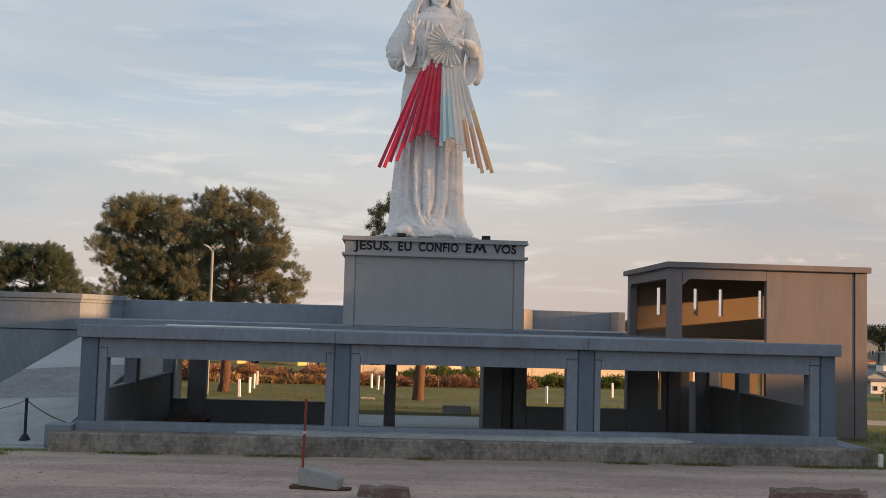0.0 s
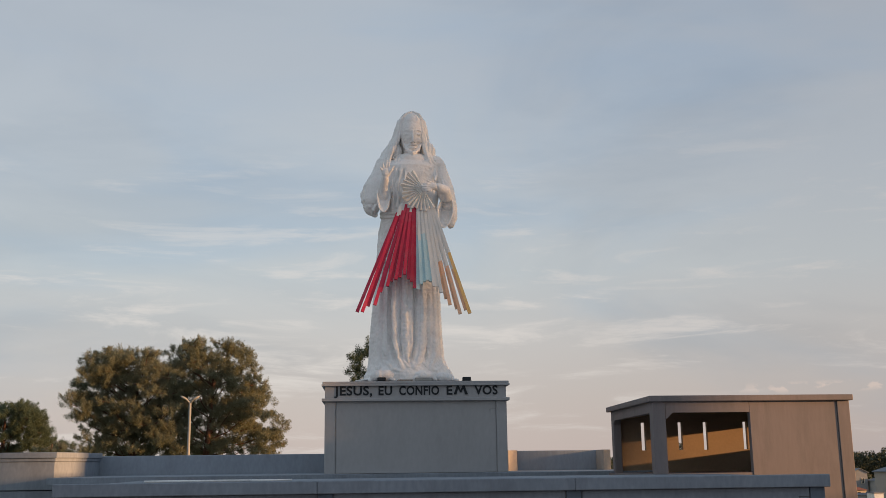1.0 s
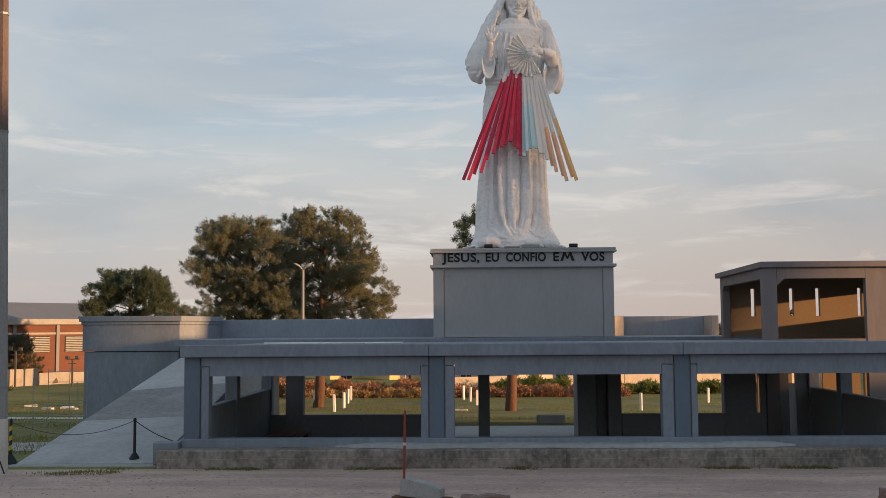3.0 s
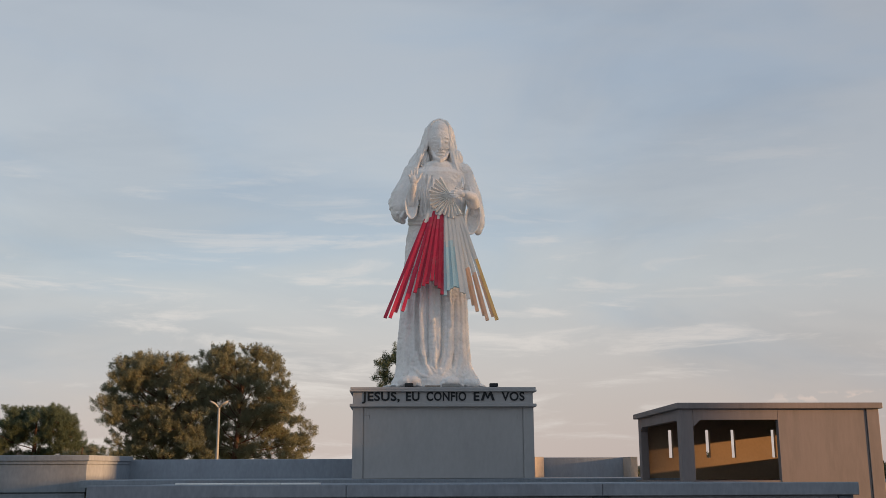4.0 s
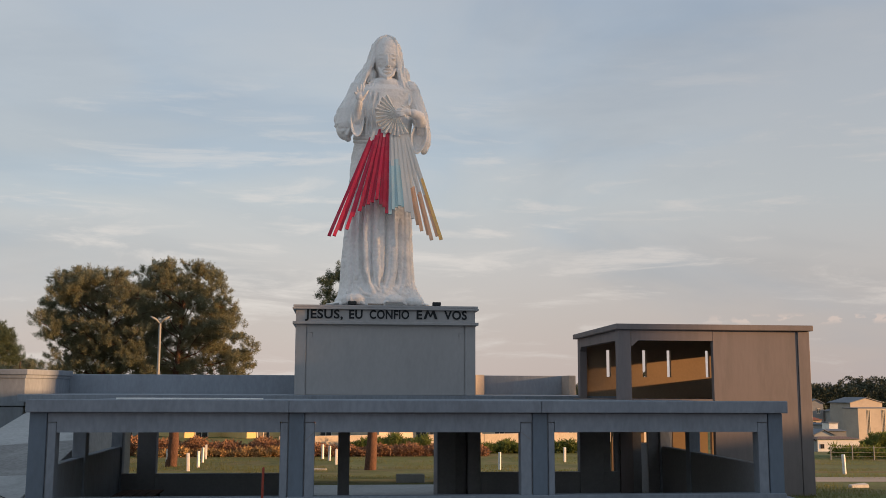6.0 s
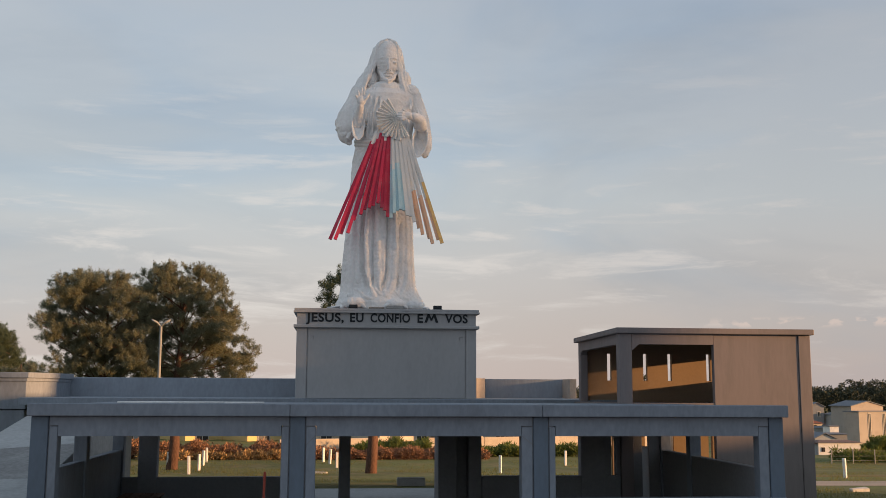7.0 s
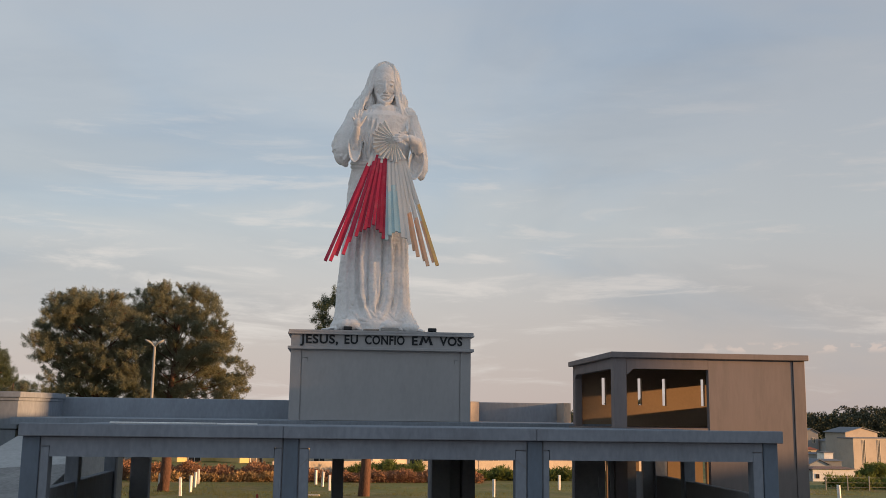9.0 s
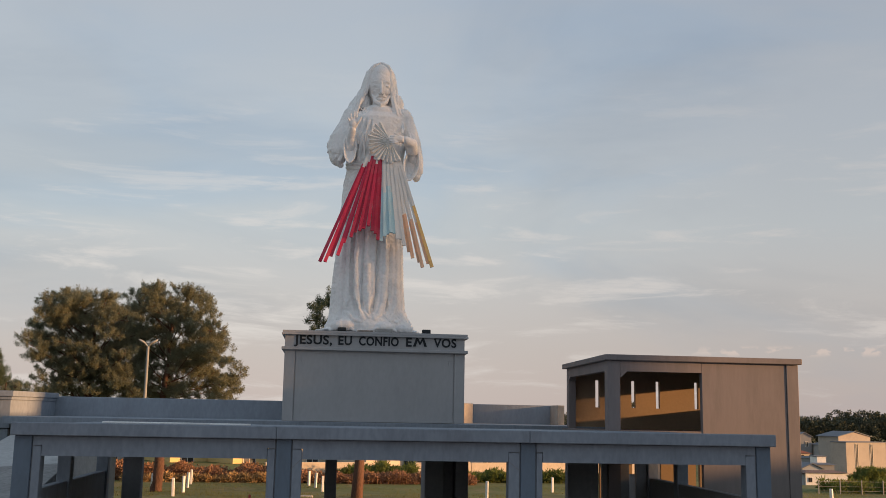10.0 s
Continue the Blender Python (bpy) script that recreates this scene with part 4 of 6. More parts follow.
    # gathers of cloth over the breast and the shoulder
    for path in (((296, -38), (335, -37), (372, -30)), ((296, -29), (335, -29), (376, -22)), ((298, -20), (335, -21), (374, -13)), ((300, -10), (335, -12), (370, -5)), ((298, 40), (318, 42), (330, 41))):
        ridge(path, 0.09, 0.07, 0.2)
    for pts in (((50, 372, 0.30), (58, 352, 0.44), (60, 338, 0.62)), ((42, 376, 0.42), (47, 358, 0.66), (46, 348, 0.9)), ((58, 368, 0.14), (68, 346, 0.30), (73, 326, 0.42))):
        tube(bm, [st(*p) for p in pts], [0.05, 0.075, 0.05], 8)
    me = bpy.data.meshes.new("statue")
    bm.normal_update()
    bm.to_mesh(me)
    bm.free()
    ob = new("statue", me)
    md = ob.modifiers.new("remesh", "REMESH")
    md.mode, md.voxel_size = "VOXEL", 0.021
    sm = ob.modifiers.new("smooth", "SMOOTH")
    sm.factor, sm.iterations = 0.5, 1
    deps = bpy.context.evaluated_depsgraph_get()
    done = bpy.data.meshes.new_from_object(ob.evaluated_get(deps))
    ob.modifiers.clear()
    # fine work: eye hollows, lips, strands of hair, small creases, trowel marks
    nv = len(done.vertices)
    co, no = np.zeros(nv * 3), np.zeros(nv * 3)
    done.vertices.foreach_get("co", co)
    done.vertices.foreach_get("normal", no)
    co, no = co.reshape(-1, 3), no.reshape(-1, 3)
    k = co[:, 1] / ST_Y
    zz = 3.3 + (co[:, 2] - 3.3) / k
    V = (-0.02345 + np.sqrt(np.maximum(0, 0.02345 ** 2 + 4 * 2.75e-6 * (zz - 6.83)))) / (2 * 2.75e-6)
    Uc = (co[:, 0] / k - 1.6 - 8.5e-5 * V) / (0.0236 + 2.8e-6 * V)
    front = np.clip(-no[:, 1] * 1.6, 0, 1)
    push = np.zeros(nv)
    dent = lambda cu, cv, su, sv, depth: depth * np.exp(-((Uc - cu) / su) ** 2 - ((V - cv) / sv) ** 2)
    for u in (-3.6, 16.6):
        push -= dent(u, 432.4, 4.0, 1.4, 0.02) + dent(u, 425.2, 4.0, 1.2, 0.014)
    push -= dent(6.5, 408.6, 6.0, 0.9, 0.035) + dent(-8, 418, 4, 6, 0.03) + dent(21, 418, 4, 6, 0.03)
    hair = (V > 380) & (V < 474) & (np.abs(Uc - 4) < 44) & ((np.abs(Uc - 4) > 18.5) | (V > 458)) & (co[:, 1] > ST_Y - 1.05)
    push += hair * (V < 456) * 0.012 * np.sin(np.abs(Uc - 3) * 1.15 + 0.22 * V + 1.6 * np.sin(V * 0.13))

    def crease(path, width, depth):
        pv, pu = [p[0] for p in path], [p[1] for p in path]
        mid = np.interp(V, pv, pu)
        fade = np.clip((V - pv[0]) / 12, 0, 1) * np.clip((pv[-1] - V) / 12, 0, 1)
        push[:] -= fade * depth * np.exp(-((Uc - mid) / width) ** 2) * (hair == 0)

    for path, w, d in ((((20, -22), (60, -34), (130, -36), (200, -30)), 2.4, 0.2), (((30, -14), (80, -17), (190, -16)), 2.0, 0.17), (((24, 2), (60, 10), (140, 11), (190, 9)), 3.2, 0.26), (((24, 28), (60, 33), (150, 33)), 2.0, 0.18),
                       (((300, -34), (372, -26)), 1.5, 0.19), (((300, -25), (372, -18)), 1.5, 0.19), (((300, -16), (370, -9)), 1.5, 0.19), (((322, 52), (374, 44)), 1.5, 0.04)):
        crease(path, w, d)
    push = push * np.where(hair, 1, front)
    lump = np.array([noise.fractal(Vector(p) * 2.6, 1.0, 2.0, 3) for p in co])
    grit = np.array([noise.noise(Vector(p) * 8.0) for p in co])
    chest = np.exp(-((Uc - 38) / 16) ** 2 - ((V - 366) / 14) ** 2)
    push += (0.020 * lump + 0.019 * grit) * (0.22 + 0.78 * (V < 276)) + 0.03 * chest * np.maximum(0, grit) * front
    co += no * push[:, None]
    done.vertices.foreach_set("co", co.ravel())
    done.update()
    done.materials.clear()
    done.materials.append(M_WHITE)
    done.shade_smooth()
    ob.data = done
    ob.name = "statue"
    tagged(ob, "large white plaster statue of a robed figure standing on a pedestal", "statue")


build_statue()
boxthing("stone_slab", M_BLOCK, 1.76, 2.46, 40.62, 41.0, 6.522, 6.66, 0.02, label="flat grey concrete slab lying on the pedestal", category="slab")
boxthing("stone_slab", M_CONC, 1.05, 1.68, 40.66, 40.95, 6.522, 6.60, 0.02, label="thin rough concrete slab lying on the pedestal", category="slab")


def build_rays():
    root = thing("ray_sculpture", None, None, "pleated fan above red, pale blue and ochre painted slats", "sculpture")
    red = [(-92, 115), (-83, 115), (-73, 125), (-61, 127), (-51, 150), (-39, 160), (-32, 169), (-24, 172), (-17, 176), (-9, 181), (-2, 173), (4, 168), (9, 157)]
    blue = [(15, 155), (21, 164), (26, 168), (32, 171), (38, 169), (44, 160), (50, 159), (56, 149)]
    gold = [(65, 138), (72, 127), (84, 120), (90, 111), (100, 118), (107, 112)]
    rng = random.Random(5)

    def slat(a, b, mats, cut, name, label):
        bm = bmesh.new()
        t = (b - a).normalized()
        side = t.cross(Vector((0, 1, 0))).normalized() * 0.068
        out = side.cross(t).normalized() * 0.05
        rows = []
        for s in (0.0, cut, 1.0):
            p = a.lerp(b, s)
            w = 0.72 + 0.28 * s
            rows.append([bm.verts.new(p + side * i * w + out * j) for i, j in ((-1, -1), (1, -1), (1, 1), (-1, 1))])
        for k, (r0, r1) in enumerate(zip(rows[:-1], rows[1:])):
            for i in range(4):
                f = bm.faces.new((r0[i], r0[(i + 1) % 4], r1[(i + 1) % 4], r1[i]))
                f.material_index = k
        bm.faces.new(rows[0][::-1])
        e = bm.faces.new(rows[-1])
        e.material_index = 1
        bmesh.ops.recalc_face_normals(bm, faces=bm.faces)
        part(name, bm, mats, root, label)

    # pleated fan of plates at the breast
    c = st(25, 332, 1.36)
    blades = 16
    for k in range(blades):
        a0, a1 = radians(114 + k * 190 / blades), radians(114 + (k + 1) * 190 / blades)
        rr = 0.90 + 0.05 * math.sin(k * 2.1)
        P = lambda ang, r, d: c + Vector((math.cos(ang) * r, -d, math.sin(ang) * r))
        mid = (a0 + a1) / 2
        bm = bmesh.new()
        vs = [bm.verts.new(p) for p in (P(a0, 0.07, 0.03), P(a0, rr, -0.04), P(mid, rr + 0.03, 0.09), P(a1 - 0.012, rr - 0.01, -0.04), P(a1 - 0.012, 0.07, 0.03), P(mid, 0.5, -0.14))]
        for f in ((0, 1, 2), (0, 2, 3, 4), (0, 5, 1), (1, 5, 2), (2, 5, 3), (3, 5, 4), (0, 4, 5)):
            bm.faces.new([vs[i] for i in f])
        bmesh.ops.recalc_face_normals(bm, faces=bm.faces)
        part("fan_blade", bm, M_FAN, root, "grey-white folded plate with a darker edge")
    for i, (u, v) in enumerate(red):
        s = i / (len(red) - 1)
        slat(st(-15 + 25 * s, 303 + 3 * s + rng.uniform(-3, 4), 1.22 + 0.03 * (i % 2)), st(u, v, 1.75 + 0.08 * (i % 2)), [M_CREAMSLAT, M_RED], 0.02 + 0.11 * rng.random() ** 2, "red_slat", "red painted slat, worn white at its top")
    for i, (u, v) in enumerate(blue):
        s = i / (len(blue) - 1)
        slat(st(13 + 18 * s, 306, 1.22 + 0.03 * (i % 2)), st(u, v, 1.75 + 0.06 * (i % 2)), [M_CREAMSLAT, M_BLUE if i < 5 else M_CREAMSLAT], 0.38 + 0.1 * rng.random(), "blue_slat", "white slat fading to pale blue")
    for i, (u, v) in enumerate(gold):
        s = i / (len(gold) - 1)
        slat(st(32 + 9 * s, 305, 1.22 + 0.03 * (i % 2)), st(u, v, 1.72 + 0.06 * (i % 2)), [M_CREAMSLAT, M_YELLOWSLAT if i == 5 else M_GOLD], (0.45 if i == 5 else 0.62 - 0.05 * (i % 2)), "ochre_slat", "white slat fading to ochre")


build_rays()


def build_floodlight(x):
    f = thing("floodlight", None, None, "small black floodlight set at the edge of the pedestal", "floodlight", group="floodlights on the pedestal")
    boxpart("housing", f, M_BLACK, x - 0.17, x + 0.17, 40.66, 40.86, 6.545, 6.685, 0.02)
    boxpart("bracket", f, M_BLACK, x - 0.2, x + 0.2, 40.74, 40.79, 6.522, 6.546, 0.0)
    boxpart("lens", f, M_GLASS, x - 0.14, x + 0.14, 40.861, 40.87, 6.555, 6.665, 0.0)


for x in (0.42, 3.84):
    build_floodlight(x)


# ---- tower on the right ----
def build_tower():
    tw = thing("tower", None, None, "open two-storey grey concrete tower with a thin flat roof", "building")
    y0, y1, x0, x1 = 33.0, 40.0, 9.2, 15.88
    boxpart("front_wall", tw, M_TOWER, 12.47, 15.45, y0 + 0.03, y0 + 0.25, -1.4, 5.2, 0.01)
    boxpart("corner_column", tw, M_TOWER, 15.46, x1, y0, y0 + 0.35, -1.4, 5.2, 0.015)
    boxpart("corner_column", tw, M_TOWER, x0, 9.63, y0, y0 + 0.4, -1.4, 5.2, 0.015)
    boxpart("corner_column", tw, M_TOWER, x0 + 0.28, 9.78, y1 - 0.35, y1, -1.4, 5.2, 0.015)
    boxpart("corner_column", tw, M_TOWER, x1 - 0.36, x1, y1 - 0.1, y1 + 0.2, -1.4, 5.2, 0.015)
    # lintels with haunched ends
    bm = bmesh.new()
    prism_y(bm, [(9.64, 5.2), (9.64, 4.66), (9.68, 4.66), (9.88, 4.85), (12.46, 4.85), (12.46, 5.2)], y0 + 0.02, y0 + 0.25)
    part("lintel", bm, M_TOWER, tw)
    bm = bmesh.new()
    prism_y(bm, [(y0 + 0.41, 5.2), (y0 + 0.41, 4.7), (y0 + 0.6, 4.86), (y1 - 0.6, 4.86), (y1 - 0.36, 4.7), (y1 - 0.36, 5.2)], 0, 0.25)
    bmesh.ops.transform(bm, matrix=Matrix(((0.04, 1, 0, x0 + 0.02 - 0.04 * y0), (1, 0, 0, 0), (0, 0, 1, 0), (0, 0, 0, 1))), verts=bm.verts)
    bmesh.ops.recalc_face_normals(bm, faces=bm.faces)
    part("side_lintel", bm, M_TOWER, tw)
    # back wall in piers between slots
    edges = [x0 + 0.6]
    for c in (10.75, 11.26, 12.24, 13.26, 14.88):
        edges += [c - 0.085, c + 0.085]
    edges.append(x1 - 0.37)
    for a, b in zip(edges[0::2], edges[1::2]):
        boxpart("back_pier", tw, M_INNER, a, b, y1, y1 + 0.2, -1.4, 5.2, 0.0)
    for a, b in zip(edges[1:-1:2], edges[2:-1:2]):
        boxpart("slot_head", tw, M_INNER, a, b, y1 + 0.001, y1 + 0.199, 4.78, 5.2, 0.0)
        boxpart("slot_sill", tw, M_INNER, a, b, y1 + 0.001, y1 + 0.199, 2.1, 3.7, 0.0)
        boxpart("slot_sill", tw, M_INNER, a, b, y1 + 0.001, y1 + 0.199, -1.4, -0.05, 0.0)
    # right wall: band openings near the back that let the low sun in
    boxpart("right_wall", tw, M_TOWER, x1 - 0.25, x1, y0 + 0.36, 37.8, -1.4, 5.2, 0.0)
    for a, b in ((4.66, 5.2), (1.9, 3.74), (-1.4, 0.3)):
        boxpart("right_wall", tw, M_TOWER, x1 - 0.25, x1, 37.8, y1 - 0.11, a, b, 0.0)
    boxpart("lower_panel", tw, M_DARK, 9.64, 9.94, y0 + 0.12, y0 + 0.3, -1.4, 2.49, 0.01)
    boxpart("lower_panel", tw, M_DARK, 10.17, 11.0, y0 + 0.12, y0 + 0.3, -1.4, 2.49, 0.01)
    boxpart("lower_post", tw, M_DARK, 11.59, 11.88, y0 + 0.1, y0 + 0.35, -1.4, 2.49, 0.01)
    boxpart("floor", tw, M_TOWER, x0 + 0.05, x1 - 0.26, y0 + 0.26, y1 - 0.01, 2.62, 2.86, 0.0)
    boxpart("floor_edge", tw, M_TOWER, 9.64, 12.46, y0 + 0.05, y0 + 0.255, 2.5, 2.9, 0.0)
    bm = bmesh.new()
    box_bm(bm, x0 - 0.12, x1 + 0.1, y0 - 0.12, y1 + 0.35, 5.205, 5.4, 0.02)
    for v in bm.verts:
        if v.co.x < 12 and v.co.y > 36:
            v.co.x += 0.29
    part("roof", bm, M_TOWER, tw)


build_tower()


# ---- foliage ----
def leaf_cloud(name, centres, per, spread, length, width, mats, parent=None, seed=1, droop=0.0, **tags):
    """Many small leaves round tuft centres, as one mesh."""
    rs = np.random.RandomState(seed)
    c = np.repeat(np.asarray(centres, float), per, axis=0)
    n = len(c)
    d = rs.normal(size=(n, 3))
    d /= np.linalg.norm(d, axis=1, keepdims=True) + 1e-9
    d[:, 2] = d[:, 2] * 0.9 + 0.15 - droop
    base = c + d * spread * rs.uniform(0.0, 0.75, (n, 1))
    L = length * rs.uniform(0.6, 1.3, (n, 1))
    side = np.cross(d, rs.normal(size=(n, 3)))
    side /= np.linalg.norm(side, axis=1, keepdims=True) + 1e-9
    W = width * rs.uniform(0.7, 1.3, (n, 1))
    tip = base + d * L
    mid = base + d * L * 0.45
    v = np.stack([base, mid - side * W, tip, mid + side * W], 1).reshape(-1, 3)
    f = np.arange(4 * n).reshape(-1, 4)
    me = bpy.data.meshes.new(name)
    me.from_pydata(v.tolist(), [], f.tolist())
    for m in mats if isinstance(mats, list) else [mats]:
        me.materials.append(m)
    ob = new(name, me)
    if parent:
        ob.parent = parent
    return tagged(ob, **tags)


def pine_needles(name, centres, axes, per, length, width, mats, parent, seed):
    """Brushes of long needles that fan out from the tips of the twigs, as one mesh."""
    rs = np.random.RandomState(seed)
    c = np.repeat(np.asarray(centres, float), per, axis=0)
    a = np.repeat(np.asarray(axes, float), per, axis=0)
    n = len(c)
    d = a * 0.7 + rs.normal(size=(n, 3)) * 0.75
    d /= np.linalg.norm(d, axis=1, keepdims=True) + 1e-9
    base = c - a * length * rs.uniform(-0.2, 1.8, (n, 1)) + rs.normal(size=(n, 3)) * length * 0.36
    side = np.cross(d, rs.normal(size=(n, 3)))
    side /= np.linalg.norm(side, axis=1, keepdims=True) + 1e-9
    L = length * rs.uniform(0.65, 1.2, (n, 1))
    W = width * rs.uniform(0.7, 1.3, (n, 1))
    v = np.stack([base - side * W * 0.6, base + d * L * 0.6 - side * W, base + d * L, base + d * L * 0.6 + side * W], 1).reshape(-1, 3)
    me = bpy.data.meshes.new(name)
    me.from_pydata(v.tolist(), [], np.arange(4 * n).reshape(-1, 4).tolist())
    me.materials.append(mats)
    ob = new(name, me)
    ob.parent = parent
    return ob


def build_tree(base, trunk_top, lumps, label, leaf, seed, r0=0.38, white=True, tufts=13, per=84, ll=0.16, lw=0.0135):
    """A pine: tapered trunk, limbs to every lump of the crown, brushes of needles on the lumps. lumps: x, y, z, radius, flatness."""
    rng = random.Random(seed)
    t = thing("pine_tree", None, None, label, "tree")
    bm = bmesh.new()
    b, top = Vector(base), Vector(trunk_top)
    pts = [b - Vector((0, 0, 0.3))] + [b.lerp(top, s) + Vector((rng.uniform(-1, 1), rng.uniform(-1, 1), 0)) * 0.12 for s in (0.15, 0.35, 0.55, 0.75)] + [top]
    tube(bm, pts, [r0 * 1.25, r0, r0 * 0.85, r0 * 0.6, r0 * 0.35, r0 * 0.12], 12)
    part("trunk", bm, M_BARK, t, smooth=True)
    if white:
        bm = bmesh.new()
        rings = []
        for s in (0.03, 0.06, 0.10):
            p = b.lerp(top, s)
            rings.append([p + Vector((math.cos(w), math.sin(w), 0)) * (r0 * 1.03 + 0.02 - s * 0.4 + rng.uniform(-0.01, 0.02)) for w in (2 * math.pi * j / 14 for j in range(14))])
        loft(bm, rings)
        part("limewash_band", bm, M_LIME, t, "worn white limewash on the trunk", smooth=True)
    bm = bmesh.new()
    cs, ax = [], []
    rs = np.random.RandomState(seed)
    for i, (x, y, z, r, fl) in enumerate(lumps):
        c = Vector((x, y, z))
        s = min(0.95, max(0.25, (c.z - r * 0.4 - b.z) / (top.z - b.z) * 0.85))
        a = b.lerp(top, s)
        if i % 5 == 0:
            tube(bm, [a, a.lerp(c, 0.5) + Vector((0, 0, -0.25)), c], [0.05, 0.03, 0.012], 5)
        k = int(tufts * (r / 0.8) ** 2)
        for _ in range(k):
            d = Vector(rs.normal(size=3)).normalized()
            d.z = d.z if d.z > -0.45 else -d.z * 0.7
            q = r * rs.uniform(0.45, 1.12)
            p = c + Vector((d.x * q, d.y * q, d.z * q * fl))
            cs.append(p)
            ax.append((d * 0.8 + Vector((0, 0, 0.75))).normalized())
            if rs.uniform() < 0.2:
                tube(bm, [c.lerp(p, 0.1), p], [0.022, 0.01], 4)
    tagged(part("branchwork", bm, M_BARK, t, smooth=True), kind="stuff")
    pine_needles("crown", cs, ax, per, ll, lw, leaf, t, seed)
    return t


def lumps_in(seed, n, outline, y, dy, r):
    """Lumps that fill an outline of rows (z, left, right)."""
    rng = random.Random(seed)
    zs = [o[0] for o in outline]
    out = []
    for i in range(n):
        z = min(zs) + (max(zs) - r * 0.8 - min(zs)) * ((i + rng.random()) / n)
        l = float(np.interp(z, zs, [o[1] for o in outline]))
        h = float(np.interp(z, zs, [o[2] for o in outline]))
        rr = r * rng.uniform(0.7, 1.2)
        s = rng.random()
        s = 0.5 + 0.5 * math.copysign(abs(2 * s - 1) ** 0.9, s - 0.5)
        x = l + rr * 0.8 + max(0.1, h - l - 1.6 * rr) * s
        out.append((x, y + rng.uniform(-dy, dy), z, rr, rng.uniform(0.55, 0.8)))
    return out


A_OUT = [(3.8, -18.2, -10.5), (4.5, -17.5, -10.4), (5.4, -17.2, -10.6), (6.2, -17.9, -10.8), (7.6, -18.8, -11.1), (8.3, -18.2, -11.4), (9.2, -17.5, -11.7), (10.0, -16.6, -12.7), (10.6, -15.8, -13.5)]
B_OUT = [(3.9, -12.4, -5.4), (5.7, -12.6, -4.8), (6.4, -12.8, -5.5), (7.1, -12.8, -6.1), (8.6, -13.1, -6.4), (10.0, -13.2, -7.1), (10.9, -12.9, -7.6), (11.5, -12.2, -9.2)]
C_OUT = [(5.2, -1.4, 5.1), (7.5, -1.6, 5.3), (9.0, -1.4, 4.8), (10.6, -0.7, 3.5)]
D_OUT = [(3.0, -35.0, -25.0), (4.9, -34.8, -25.3), (6.2, -34.9, -26.2), (7.2, -34.5, -27.0), (8.3, -33.6, -28.0), (9.3, -32.3, -29.4)]
build_tree((-14.4, 63.5, -1.6), (-14.2, 63.5, 8.6), lumps_in(3, 310, A_OUT, 63.5, 2.6, 0.74), "large spreading pine with brownish sunlit needles", M_LEAF, 21)
build_tree((-10.13, 64.2, -1.64), (-9.9, 65.2, 9.2), lumps_in(8, 255, B_OUT, 66, 2.8, 0.76), "large dark pine with open gaps in its crown", M_LEAF, 22, r0=0.3)
build_tree((1.81, 57.9, -1.37), (1.9, 58.5, 10.0), lumps_in(5, 130, C_OUT, 59, 1.6, 0.7), "slender pine standing behind the statue", M_FARLEAF, 23, r0=0.28, white=False)
build_tree((-31, 90, -1.72), (-31, 90, 8.2), lumps_in(6, 90, D_OUT, 90, 3, 1.1), "dark green pine at the edge of the field", M_FARLEAF, 24, white=False, ll=0.2, lw=0.018)
build_tree((-24.0, 80, -1.72), (-24.0, 80, 5.0), lumps_in(9, 30, [(1.0, -26.5, -19.5), (4.0, -26.5, -20.0), (5.4, -24.0, -21.0)], 80, 2.0, 0.9), "low rusty-green tree among the pines", M_LEAF, 25, white=False)
build_tree((-44.5, 97, -1.72), (-44.5, 97, 1.6), lumps_in(4, 75, [(-1.0, -46.4, -41.9), (0.8, -46.2, -42.1), (2.2, -45.2, -43.1), (3.2, -44.4, -43.7)], 97, 1.2, 0.6), "small dense dark conifer before the factory", M_WOODS, 26, r0=0.2, white=False)


def build_shade_tree():
    """A tall, thin-leaved tree, added unseen on the sunny side; its open crown half shades the statue."""
    t = thing("tall_tree", None, None, "tall thin-leaved tree, added unseen to shade the statue", "tree")
    bm = bmesh.new()
    tube(bm, [(61, 21.6, -1.2), (61, 21.6, 8), (61, 22.6, 16), (61, 23.3, 24)], [0.4, 0.32, 0.2, 0.06], 10)
    part("trunk", bm, M_BARK, t, smooth=True)
    rs = np.random.RandomState(44)
    n = 13000
    z = np.concatenate([rs.uniform(12.0, 27.0, 8500), rs.uniform(9.0, 13.4, 4500)])
    half = 2.7 * np.sqrt(np.clip(1 - ((z - 18) / 11) ** 2, 0.3, 1))
    y = 23.4 + rs.uniform(-1, 1, n) * half
    y[8500:] = 21.85 + rs.uniform(-1, 1, 4500) * 1.35
    x = 61 + rs.uniform(-2.5, 2.5, n)
    leaf_cloud("crown", np.stack([x, y, z], 1), 1, 0.2, 0.4, 0.09, M_LEAF, t, 45)
    for k in range(9):
        bm = bmesh.new()
        zz = 10 + k * 1.5
        tube(bm, [(61, 22.0 + k * 0.12, zz), (61 + (-1) ** k * 1.5, 22.6 + k * 0.1 + math.sin(k * 2.0) * 1.5, zz + 1.6)], [0.07, 0.02], 6)
        part("limb", bm, M_BARK, t)


build_shade_tree()


